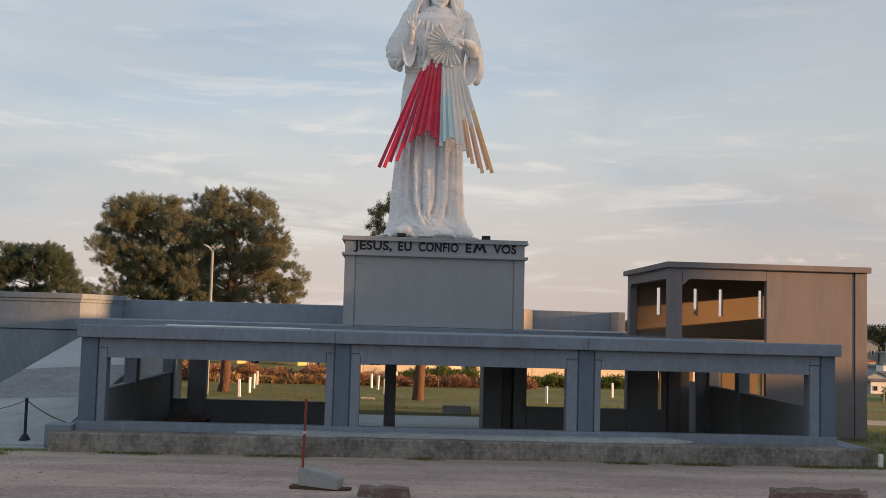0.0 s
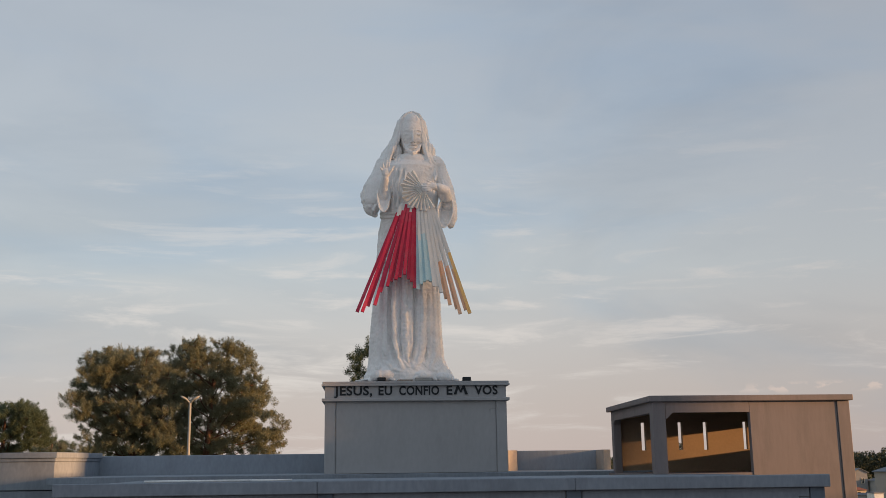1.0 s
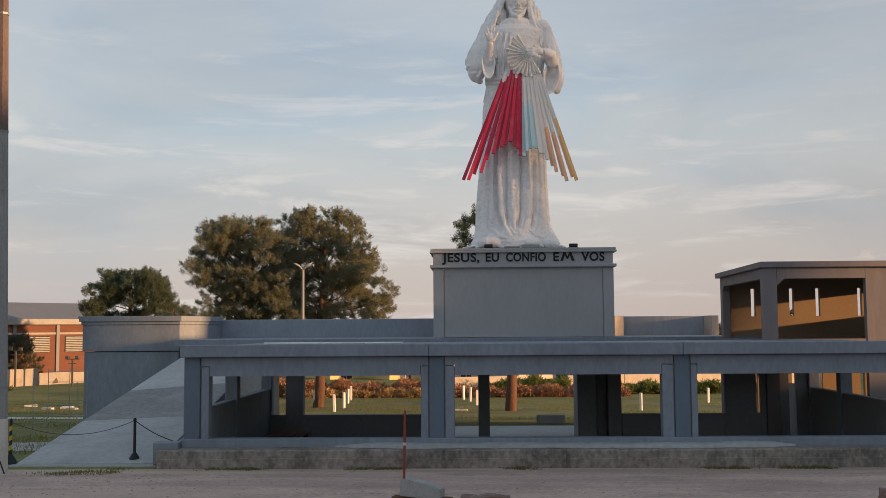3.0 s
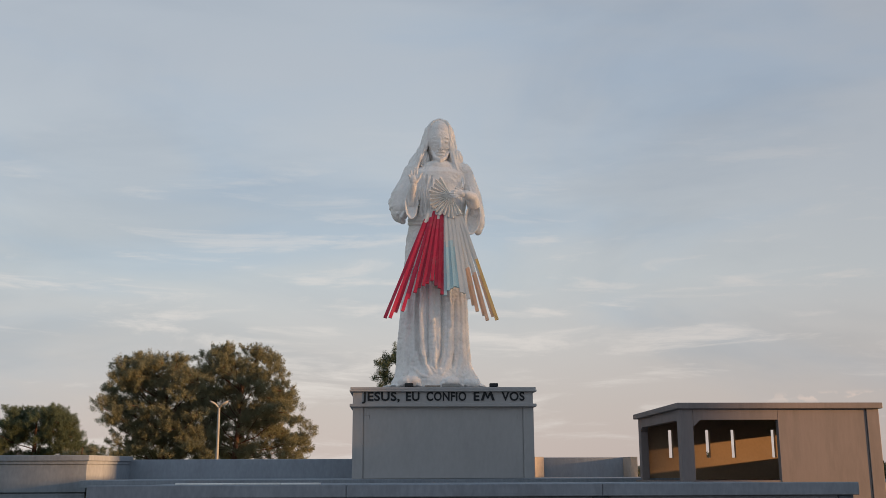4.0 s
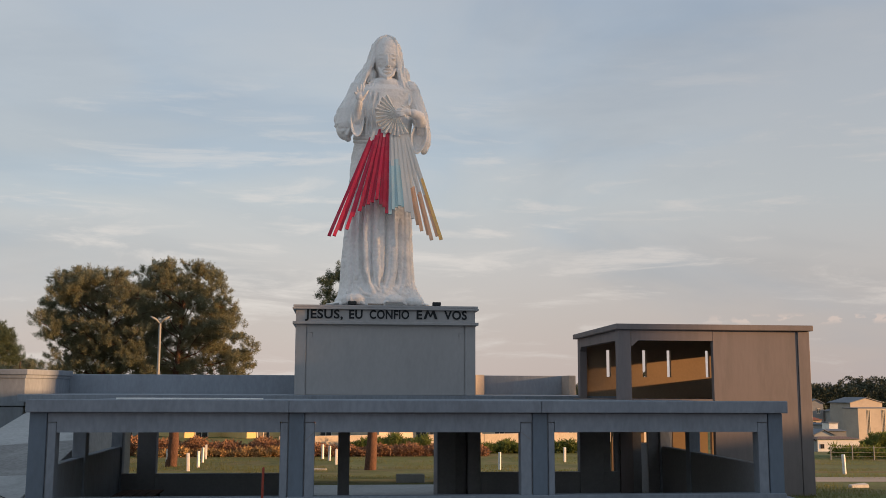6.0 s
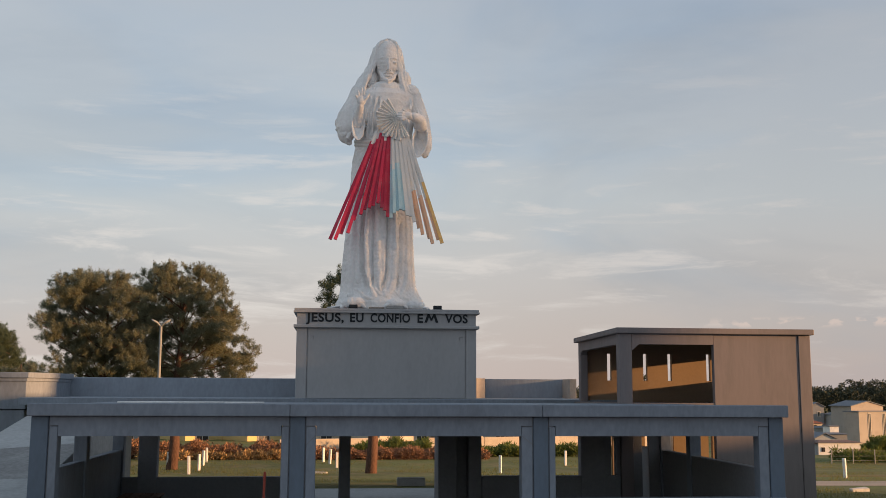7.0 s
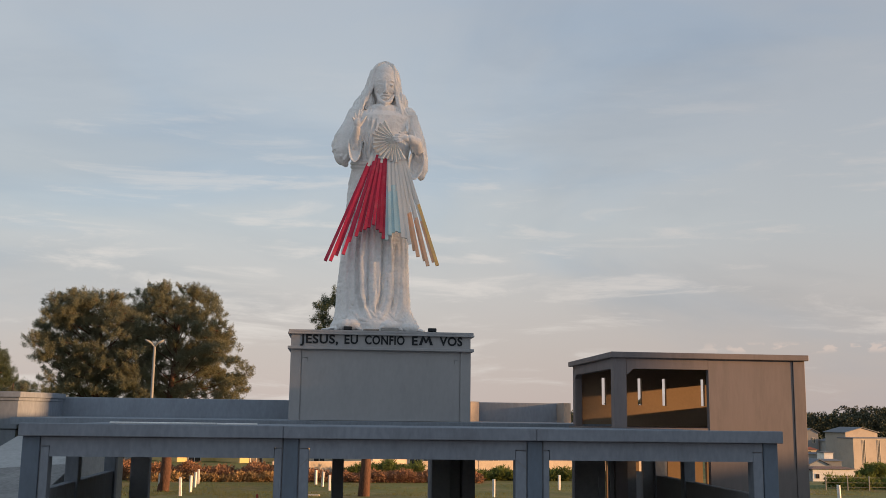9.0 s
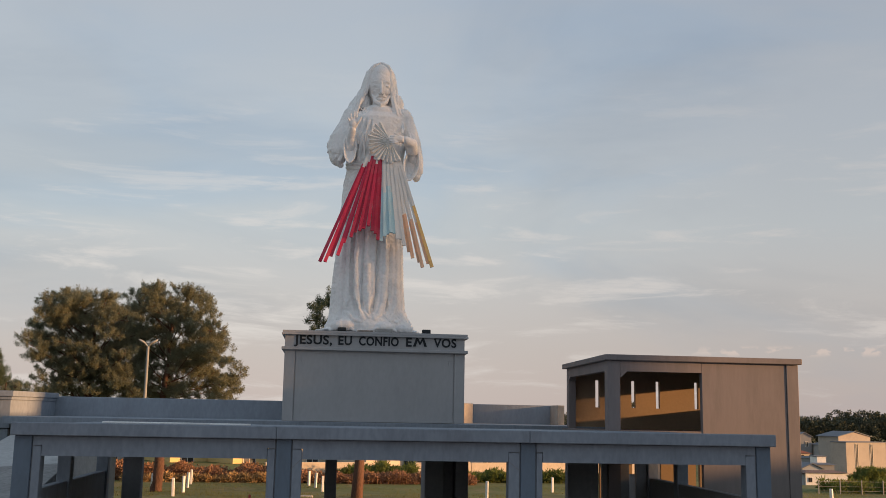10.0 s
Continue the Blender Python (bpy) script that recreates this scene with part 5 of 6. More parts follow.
def build_side_shade_tree(y, z0, z1, half, n, seed):
    """Slender trees added unseen in the same row, to shade the rear wall."""
    t = thing("slender_tree", None, None, "slender tree with a narrow crown, added unseen to cast shade", "tree", group="trees beside the yard")
    bm = bmesh.new()
    tube(bm, [(62, y, -1.2), (62, y + 0.1, z0), (62, y, z1)], [0.12, 0.09, 0.03], 8)
    part("trunk", bm, M_BARK, t, smooth=True)
    rs = np.random.RandomState(seed)
    leaf_cloud("crown", np.stack([62 + rs.uniform(-1.5, 1.5, n), y + rs.uniform(-half, half, n), rs.uniform(z0, z1, n)], 1), 1, 0.2, 0.4, 0.09, M_LEAF, t, seed)


build_side_shade_tree(28.2, 8.0, 11.8, 0.5, 700, 52)


# ---- street lamp ----
def build_street_lamp():
    s = thing("street_lamp", None, None, "tall pale street lamp with two short arms", "street lamp")
    bm = bmesh.new()
    tube(bm, [(-10.3, 59.5, -1.5), (-10.3, 59.5, 6.9)], [0.11, 0.075], 10)
    part("post", bm, M_POLE, s, smooth=True)
    for k in (-1, 1):
        bm = bmesh.new()
        tube(bm, [(-10.3, 59.5, 6.8), (-10.3 + 0.16 * k, 59.4, 6.98)], [0.05, 0.05], 8)
        part("arm", bm, M_STEEL, s, smooth=True)
        bm = bmesh.new()
        blob(bm, Vector((0, 0, 0)), (0.25, 0.11, 0.075), 2)
        bmesh.ops.transform(bm, matrix=Matrix.Translation((-10.3 + 0.33 * k, 59.4, 7.1)) @ Matrix.Rotation(radians(-28 * k), 4, "Y"), verts=bm.verts)
        part("lamp_head", bm, M_BLOCK, s, smooth=True)


build_street_lamp()


# ---- field behind: posts, stones, brush, walls, houses ----
def build_post():
    bm = bmesh.new()
    box_bm(bm, -0.075, 0.075, -0.075, 0.075, -0.2, 0.98, 0.02)
    p = thing("marker_post", bm, M_WHITE, "short white-painted concrete marker post in the grass", "post", group="white marker posts")
    return p


post0 = build_post()
POSTS = [(-8.13, 57.4), (-8.34, 63.2), (-8.79, 68.7), (-8.98, 72.0), (-1.0, 72.0), (-0.54, 70.0), (-0.07, 66.5), (0.78, 75.6), (9.1, 57.5), (15.23, 68.0), (25.3, 49.3)]
for i, (x, y) in enumerate(POSTS):
    m = pose(x, y, ground_z(x, y), 0, (i * 7) % 5 - 2, i * 31)
    if i == 0:
        post0.matrix_basis = m
    else:
        copy_thing(post0, m)


def stone_bm(bm, c, r, rng, cuts=1):
    res = bmesh.ops.create_icosphere(bm, subdivisions=cuts, radius=1)
    for v in res["verts"]:
        v.co = Vector((v.co.x * r[0], v.co.y * r[1], v.co.z * r[2])) * rng.uniform(0.8, 1.15) + Vector(c)


def build_kerbstones():
    rng = random.Random(3)
    for x, y in ((-39.97, 67.8), (-36.2, 63.6), (-33.8, 61.5), (-32.5, 60.0), (-31.2, 58.6), (-28.06, 54.1), (-36.1, 74.7), (-34.5, 73.0), (-29.75, 67.0), (-26.9, 63.0), (-26.2, 64.3), (-25.5, 63.3), (-17.5, 33.5), (-19.8, 35.0), (-1.0, 57.8), (5.9, 53.0), (19.9, 37.8)):
        z = ground_z(x, y)
        bm = bmesh.new()
        box_bm(bm, -0.4, 0.4, -0.13, 0.13, -0.15, rng.uniform(0.1, 0.18), 0.04)
        for v in bm.verts:
            v.co += Vector((rng.uniform(-0.05, 0.05), rng.uniform(-0.03, 0.03), rng.uniform(-0.02, 0.02)))
        bmesh.ops.transform(bm, matrix=pose(x, y, z, 0, rng.uniform(-3, 3), rng.uniform(-35, 10)), verts=bm.verts)
        thing("kerbstone", bm, M_LIME, "whitewashed kerbstone lying in the grass", "kerbstone", group="whitewashed kerbstones")


build_kerbstones()


def brush(name, x0, x1, y0, y1, h, n, mat, seed, label, ll=0.5):
    rs = np.random.RandomState(seed)
    xs = rs.uniform(x0, x1, n)
    ys = rs.uniform(y0, y1, n)
    prof = 0.72 + 0.2 * np.sin(xs * 0.9 + seed) * np.sin(xs * 0.37 + 1) + 0.16 * np.sin(xs * 2.7 + 2 * seed)
    zs = np.array([ground_z(a, b) for a, b in zip(xs, ys)]) + rs.uniform(0.05, 1, n) * h * prof.clip(0.25, 1)
    leaf_cloud(name, np.stack([xs, ys, zs], 1), 40, 0.3, ll, 0.035, mat, None, seed, label=label, category="brush", kind="stuff")


brush("brush", -24, -3.0, 75, 79, 1.2, 2300, M_BUSH, 2, "long heap of dry reddish brush", 0.16)
brush("green_brush", -20.5, -15.5, 74.2, 75.4, 0.55, 150, M_GREEN, 21, "weeds grown up before the dry brush", 0.2)
brush("brush", -14.0, -4.0, 74.0, 75.2, 0.5, 330, M_STRAWLEAF, 22, "pale straw-coloured cuttings before the brush", 0.2)
brush("brush", -3.0, 11.0, 74, 77, 0.75, 1300, M_BUSH, 3, "heap of dry reddish cuttings", 0.16)
brush("green_brush", 0.5, 7.0, 77.5, 80, 1.25, 330, M_GREEN, 4, "green shrubs behind the dry cuttings", 0.28)
brush("green_brush", 10.5, 22.0, 77, 78.6, 0.8, 420, M_GREEN, 5, "weedy green strip at the foot of a wall", 0.28)
brush("green_brush", 36, 52, 69.5, 72.5, 0.9, 260, M_GREEN, 6, "weeds along a wire fence", 0.28)
brush("green_brush", 75.4, 80.0, 138, 142, 2.6, 640, M_GREEN, 16, "dark green shrubs beside the sheds", 0.3)
brush("brush", 38.4, 40.2, 73, 75, 0.5, 60, M_BUSH, 17, "tan tussock of dry grass by the fence", 0.28)
brush("green_brush", -44.5, -39.5, 84, 86, 0.2, 90, M_GREEN, 7, "low weeds at the foot of a wall", 0.2)


def wall_run(name, p0, p1, h0, h1, thick, mat, label, parts=3, base=-2.2, patches=()):
    """A free-standing wall in bays that step, each a part."""
    w = thing(name, None, None, label, "wall", "structure")
    a, b = Vector((*p0, 0)), Vector((*p1, 0))
    d = (b - a).normalized()
    ang = math.degrees(math.atan2(d.y, d.x))
    L = (b - a).length / parts
    for k in range(parts):
        h = h0 + (h1 - h0) * k / max(1, parts - 1)
        bm = bmesh.new()
        box_bm(bm, 0.02, L - 0.02, 0, thick, base, h, 0.02)
        c = a + d * L * k
        bmesh.ops.transform(bm, matrix=pose(c.x, c.y, 0, 0, 0, ang), verts=bm.verts)
        bay = part("wall_bay", bm, mat, w)
        for s0, s1, z0, z1 in patches:
            bm = bmesh.new()
            prism_y(bm, [(s0, z0), (s1, z0 + 0.06), (s1 - 0.05, z1 - 0.2), (s1 - 0.2, z1), (s0 + 0.12, z1 - 0.3)], -0.012, -0.004)
            bmesh.ops.transform(bm, matrix=pose(c.x, c.y, 0, 0, 0, ang), verts=bm.verts)
            part("dark_patch", bm, M_STANDARD, bay, "flat dark patch")
    return w


wall_run("field_wall", (-50.0, 76.0), (-45.6, 84.4), 0.35, 0.35, 0.2, M_FIELDWALL, "whitewashed wall with dark patches facing the field", 1, patches=((6.2, 6.95, -1.4, -0.45),))
wall_run("field_wall", (-45.6, 84.45), (-40.8, 93.5), -0.15, -0.15, 0.2, M_FIELDWALL, "whitewashed wall with dark patches facing the field", 1, patches=((1.5, 2.35, -1.7, -0.9), (4.9, 5.5, -1.5, -0.9)))
wall_run("field_wall", (-40.8, 93.55), (-36.8, 100), -0.6, -0.6, 0.2, M_FIELDWALL, "whitewashed wall with dark patches facing the field", 1, patches=((1.5, 2.1, -1.65, -1.1),))
wall_run("field_wall", (7.0, 79.4), (30.0, 86), -0.42, -0.45, 0.2, M_CREAM, "stained cream wall along the back of the field", 5)
wall_run("field_wall", (-4.5, 80.5), (3.5, 83), -0.6, -0.6, 0.2, M_CREAM, "stained cream wall along the back of the field", 3)


def build_house(x, y, w, d, h, roof_h, ang, wall, roof, label, windows=(), z=-1.9, gable=False, doors=()):
    """A small house in its own frame: front at depth 0, turned about its front corner. windows: x, z, width, height on the front."""
    ho = thing("house", None, None, label, "house")
    m = pose(x, y, z, 0, 0, ang)

    def add(name, bm, mat, parent=ho):
        bmesh.ops.transform(bm, matrix=m, verts=bm.verts)
        return part(name, bm, mat, parent)

    bm = bmesh.new()
    if gable:
        prism_y(bm, [(0, -1), (w, -1), (w, h), (w / 2, h + roof_h), (0, h)], 0, d)
    else:
        box_bm(bm, 0, w, 0, d, -1, h)
    add("wall_shell", bm, wall)
    bm = bmesh.new()
    o = 0.35
    if gable:
        for s in (0, 1):
            xa, xb = (-o, w / 2) if s == 0 else (w / 2, w + o)
            za, zb = (h - 0.1, h + roof_h + 0.08) if s == 0 else (h + roof_h + 0.08, h - 0.1)
            prism_y(bm, [(xa, za), (xb, zb), (xb, zb + 0.12), (xa, za + 0.12)], -0.25, d + 0.25)
    elif roof_h > 0:
        vs = [bm.verts.new(p) for p in ((-o, -o, h), (w + o, -o, h), (w + o, d + o, h), (-o, d + o, h), (w * 0.18, d / 2, h + roof_h), (w * 0.82, d / 2, h + roof_h))]
        for f in ((0, 1, 5, 4), (1, 2, 5), (2, 3, 4, 5), (3, 0, 4), (3, 2, 1, 0)):
            bm.faces.new([vs[i] for i in f])
    else:
        box_bm(bm, -0.12, w + 0.12, -0.12, d + 0.12, h, h + 0.18)
    add("roof", bm, roof)
    for wx, wz, ww, wh in windows:
        bm = bmesh.new()
        for q in ((wx - 0.08, wx, wz - 0.08, wz + wh + 0.08), (wx + ww, wx + ww + 0.08, wz - 0.08, wz + wh + 0.08), (wx, wx + ww, wz - 0.08, wz), (wx, wx + ww, wz + wh, wz + wh + 0.08), (wx + ww / 2 - 0.03, wx + ww / 2 + 0.03, wz, wz + wh)):
            box_bm(bm, q[0], q[1], -0.07, 0.02, q[2], q[3])
        win = add("window", bm, M_LIME if ww > 0.5 else M_STANDARD)
        bm = bmesh.new()
        box_bm(bm, wx, wx + ww, -0.02, 0.01, wz, wz + wh)
        add("pane", bm, M_GLASS, win)
    return ho


# row of small houses beyond the field
YW = ((1.2, 1.3, 1.3, 1.1), (4.6, 1.3, 1.3, 1.1))
build_house(-14.6, 101.0, 6.2, 7, 3.3, 1.7, 38, M_YHOUSE, M_TILE, "yellow house with dark windows and a clay roof", YW, z=-3.1)
build_house(-8.6, 100.0, 6.2, 7, 3.3, 1.7, 38, M_YHOUSE, M_TILE, "yellow house with dark windows and a clay roof", YW, z=-3.1)
build_house(-22.5, 104.0, 6.2, 7, 3.0, 1.6, 30, M_GREYHOUSE, M_SHEET, "grey rendered house behind the pines", YW, z=-3.1)
build_house(-2.6, 100.0, 5.5, 6, 2.9, 1.4, 36, M_CREAM, M_TILE, "cream house with white window frames", YW, z=-3.1)
build_house(4.0, 98.0, 6.5, 6, 2.9, 1.4, 36, M_CREAM, M_TILE, "cream house with white window frames", YW, z=-3.1)
build_house(12.0, 99.0, 6.5, 6, 2.6, 1.3, 36, M_CREAM, M_TILE, "cream house with a red clay roof", YW, z=-3.1)
build_house(19.5, 99.0, 6.5, 6, 2.5, 1.3, 36, M_RUBBLE, M_TILE, "bare brick house with a red clay roof", YW, z=-3.1)
# houses on the right
build_house(94.5, 180.4, 8.0, 5.0, 6.1, 0.75, 18, M_TAN, M_SHEET, "tall cream building with a low gable and grey sheet roof", ((1.0, 3.6, 0.5, 0.7),), z=-5.45, gable=True)
build_house(92.3, 173.6, 9.7, 3.5, 4.85, 0, 18, M_TAN, M_SHEET, "plain cream annexe with tall narrow dark windows", ((2.16, 0.5, 0.6, 4.1), (5.76, 0.5, 0.6, 4.1)), z=-5.2)
build_house(101.3, 211.0, 3.1, 6, 3.6, 0.8, 0, M_DARK, M_SHEET, "small dark house with a gabled roof", ((1.7, 1.5, 0.55, 1.0),), z=-3.6, gable=True)
build_house(104.9, 208.0, 4.5, 5, 2.0, 0.5, 0, M_GREYHOUSE, M_SHEET, "grey house with a low sheet roof", ((1.0, 0.8, 0.7, 0.8),), z=-3.6)
build_house(94.6, 197.4, 2.6, 4, 1.9, 0.5, 0, M_CREAM, M_TILE, "low shed with an orange clay roof", ((0.9, 0.3, 0.4, 1.2),), z=-5.0)
build_house(88.5, 185.0, 4.0, 3, 1.5, 0.3, 0, M_GREYHOUSE, M_SHEET, "long low grey shed with a sheet roof", (), z=-5.0)
build_house(83.4, 166.8, 1.6, 2.5, 2.3, 0, 0, M_WHITE, M_SHEET, "small white flat-roofed hut", (), z=-4.95)
build_house(80.2, 161.7, 3.6, 3, 1.5, 0.25, 0, M_DARK, M_SHEET, "dark lean-to with a blue-grey sheet roof", (), z=-5.2)
build_house(75.5, 156.0, 3.2, 3, 1.2, 0.7, 0, M_GREYHOUSE, M_SHEET, "low grey shed with a gabled sheet roof", (), z=-5.3, gable=True)
build_house(71.3, 146.4, 6.6, 4, 2.1, 0.3, 0, M_WHITE, M_RUBBLE, "low white shed with a dark roof", ((0.5, 0.8, 0.4, 0.5),), z=-6.35)
build_house(70.2, 146.8, 1.05, 3, 1.9, 0.25, 0, M_GREYHOUSE, M_RUBBLE, "narrow grey lean-to beside the white shed", (), z=-6.35)


def build_fence():
    f = thing("wire_fence", None, None, "low wire fence on thin pale posts", "fence")
    for i in range(12):
        x = 34.5 + i * 1.6
        bm = bmesh.new()
        box_bm(bm, x - 0.03, x + 0.03, 69.0, 69.06, -1.9, -0.75, 0.005)
        part("post", bm, M_STEEL, f)
    for z in (-0.85, -1.2, -1.5):
        bm = bmesh.new()
        box_bm(bm, 34.4, 52.2, 69.065, 69.075, z - 0.008, z + 0.008)
        part("rail", bm, M_STEEL, f)


build_fence()


def far_woods():
    rs = np.random.RandomState(9)
    n = 7000
    x = rs.uniform(102, 360, n)
    y = rs.uniform(352, 384, n)
    h = 4.6 + 1.3 * np.sin(x * 0.13) + 1.1 * np.sin(x * 0.35 + 1) + 1.6 * np.maximum(0, np.sin(x * 0.76) * np.sin(x * 0.47))
    z = -7 + (h + 7) * rs.uniform(0.0, 1, n) ** 0.5
    leaf_cloud("far_woods", np.stack([x, y, z], 1), 30, 1.0, 0.75, 0.2, M_WOODS, None, 12, label="dark belt of woods on a far rise", category="woods", kind="stuff")
    n = 1200
    x = rs.uniform(12, 70, n)
    y = rs.uniform(205, 235, n)
    z = -3 + (3.0 + 0.6 * np.sin(x * 0.3) + 3) * rs.uniform(0.0, 1, n) ** 0.5
    leaf_cloud("far_woods", np.stack([x, y, z], 1), 24, 0.8, 0.6, 0.16, M_WOODS, None, 13, label="low dark belt of woods on the skyline", category="woods", kind="stuff")


far_woods()


# ---- brick factory ----
def build_factory():
    fa = thing("factory", None, None, "long red brick factory with louvred windows and a grey sheet roof", "building")
    a, b = Vector((-62, 76.1, 0)), Vector((-37.0, 109.2, 0))
    d = (b - a).normalized()
    ang = math.degrees(math.atan2(d.y, d.x))
    m = pose(a.x, a.y, 0, 0, 0, ang)
    L = (b - a).length

    def add(name, bm, mat, parent=fa):
        bmesh.ops.transform(bm, matrix=m, verts=bm.verts)
        return part(name, bm, mat, parent)

    bm = bmesh.new()
    box_bm(bm, 0, L, 0, 12, -3, 4.0)
    add("wall", bm, M_BRICK)
    bm = bmesh.new()
    box_bm(bm, -0.5, L + 0.4, -0.6, 0.1, 3.95, 4.5)
    add("gutter", bm, M_BLOCK)
    bm = bmesh.new()
    prism_y(bm, [(-0.5, 4.5), (L + 0.4, 4.5), (L - 3, 6.3), (-0.5, 6.3)], -0.5, 12)
    bmesh.ops.delete(bm, geom=[], context="VERTS")
    for v in bm.verts:
        if v.co.z > 6:
            v.co.y = max(v.co.y, 6.0) if v.co.y < 6 else v.co.y
    add("roof", bm, M_SHEET)
    bm = bmesh.new()
    box_bm(bm, 0, L, -0.08, 0.0, 2.95, 3.15)
    add("band", bm, M_BLOCK)
    n = 9
    for i in range(n + 1):
        x = L * i / n
        bm = bmesh.new()
        box_bm(bm, x - 0.17, x + 0.17, -0.16, 0.02, -3, 3.95)
        add("pilaster", bm, M_DARK)
    for i in range(n):
        x = L * (i + 0.5) / n
        bm = bmesh.new()
        box_bm(bm, x - 1.45, x + 1.45, -0.06, -0.005, 1.15, 2.8)
        win = add("window", bm, M_GLASS)
        for k in range(9):
            bm = bmesh.new()
            z = 1.2 + k * 0.175
            box_bm(bm, x - 1.42, x + 1.42, -0.12, -0.065, z, z + 0.10)
            add("slat", bm, M_BLOCK, win)


build_factory()


def build_standard(x, y, h):
    """Floodlight standards before the factory."""
    s = thing("lamp_standard", None, None, "dark lamp standard with a crossbar of lamps", "lamp post", group="lamp standards before the factory")
    boxpart("post", s, M_STANDARD, x - 0.07, x + 0.07, y - 0.07, y + 0.07, -1.9, h, 0)
    boxpart("crossbar", s, M_STANDARD, x - 0.62, x + 0.62, y - 0.05, y + 0.05, h - 0.08, h, 0)
    boxpart("crossbar", s, M_STANDARD, x - 0.4, x + 0.4, y - 0.05, y + 0.05, h - 0.45, h - 0.38, 0)
    for k in (-0.45, 0.45):
        boxpart("lamp", s, M_STANDARD, x + k - 0.15, x + k + 0.15, y - 0.2, y + 0.1, h + 0.004, h + 0.24, 0.02)


for x, y in ((-50.4, 89.5), (-47.6, 88.5), (-46.0, 90.0), (-44.0, 90.5), (-41.6, 90.5), (-36.4, 90.5), (-34.9, 91.5)):
    build_standard(x, y, 1.6 if x < -41 else 0.8)


# ---- beside the ramp: utility pole, sign, stanchions, fence, kerbs ----
def build_pole():
    p = thing("utility_pole", None, None, "tall tapered concrete lamp pole with a whitewashed foot", "utility pole")
    x, y, z0, z1 = -11.26, 23.35, -0.3, 12.58

    def seg(name, a, b, mat, grow=0.0, label=""):
        bm = bmesh.new()
        rows = []
        for z in (a, b):
            s = (z - z0) / (z1 - z0)
            w, dd = 0.228 - 0.136 * s + grow, 0.17 - 0.08 * s + grow
            c = 0.42
            ring = [(-w, -dd * c), (-w * c, -dd), (w * c, -dd), (w, -dd * c), (w, dd * c), (w * c, dd), (-w * c, dd), (-w, dd * c)]
            rows.append([Vector((x + u - 0.0125 * z, y + v, z)) for u, v in ring])
        loft(bm, rows)
        return part(name, bm, mat, p, label)

    seg("foot", z0, 1.3, M_LIME, 0.006, "worn whitewash on the foot")
    seg("shaft", 1.3, 8.04, M_POLE)
    # above the shade line the shaft is coloured brown to stand for sun
    seg("upper_shaft", 8.08, z1, M_POLETOP, 0.0, "upper shaft with the low sun's brown in its colour")
    seg("joint_ring", 8.03, 8.085, M_DARK, 0.006)
    seg("band", 2.0, 2.05, M_DARK, 0.006)
    seg("band", 10.89, 10.94, M_STEEL, 0.015)
    boxpart("meter_bracket", p, M_BARK, x - 0.17, x - 0.03, y - 0.25, y - 0.12, 4.62, 5.3, 0.01, "rusty brown bracket")
    for z in (4.7, 5.1):
        boxpart("bolt", p, M_STEEL, x - 0.3, x - 0.02, y - 0.28, y - 0.24, z, z + 0.04, 0.0)
    xt = x - 0.0125 * z1
    for turn, up, long in ((-8, 14, 0.98), (128, 58, 0.7), (192, 14, 0.98)):
        m = pose(xt, y, z1 + 0.02, 0, 0, turn) @ pose(0, 0, 0, 0, -up, 0)
        bm = bmesh.new()
        tube(bm, [m @ Vector((-0.04, 0, 0)), m @ Vector((0.18, 0, 0))], [0.05, 0.045], 8)
        part("lamp_arm", bm, M_STEEL, p)
        bm = bmesh.new()
        rings = []
        for k in range(9):
            s = k / 8
            w = 0.135 * math.sin(math.pi * min(0.97, 0.1 + 0.86 * s)) ** 0.6
            rings.append([m @ Vector((0.06 + long * s, w * math.cos(g), 0.02 + (0.1 if math.sin(g) > 0 else 0.045) * (w / 0.135) * math.sin(g))) for g in (2 * math.pi * j / 14 for j in range(14))])
        loft(bm, rings)
        head = part("lamp_head", bm, M_POLETOP, p, "oval brown street-light head", smooth=True)
        bm = bmesh.new()
        blob(bm, Vector((0, 0, 0)), (0.17, 0.085, 0.06), 2)
        bmesh.ops.transform(bm, matrix=m @ Matrix.Translation((0.34, 0, -0.035)), verts=bm.verts)
        part("lens", bm, M_POLETOP, head, "clouded lamp lens", smooth=True)
    for z in (10.84, 10.93):
        bm = bmesh.new()
        blob(bm, Vector((x - 0.33, y - 0.05, z)), (0.06, 0.06, 0.05), 1)
        part("insulator", bm, M_BLACK, p)
    bm = bmesh.new()
    tube(bm, [(x - 0.33, y - 0.06, 10.9), (x - 0.36, y - 0.06, 10.74), (x - 0.42, y - 0.06, 10.6), (x - 0.52, y - 0.06, 10.52), (x - 0.54, y - 0.06, 10.58), (x - 0.47, y - 0.06, 10.72), (x - 0.38, y - 0.06, 10.86), (x - 0.31, y - 0.06, 11.05), (x - 0.29, y - 0.09, 11.3), (x - 0.255, y - 0.08, 11.5)], [0.012] * 10, 5)
    part("drop_wire", bm, M_BLACK, p)
    # service wire that runs off to the far side
    bm = bmesh.new()
    a, b = Vector((x - 0.33, y - 0.05, 10.9)), Vector((-31, 34.0, 2.2))
    pts = [a.lerp(b, i / 24) - Vector((0, 0, 1.0 * (i / 24) * (1 - i / 24))) for i in range(25)]
    tube(bm, pts, [0.016] * 25, 5)
    part("wire", bm, M_BLACK, p)


build_pole()


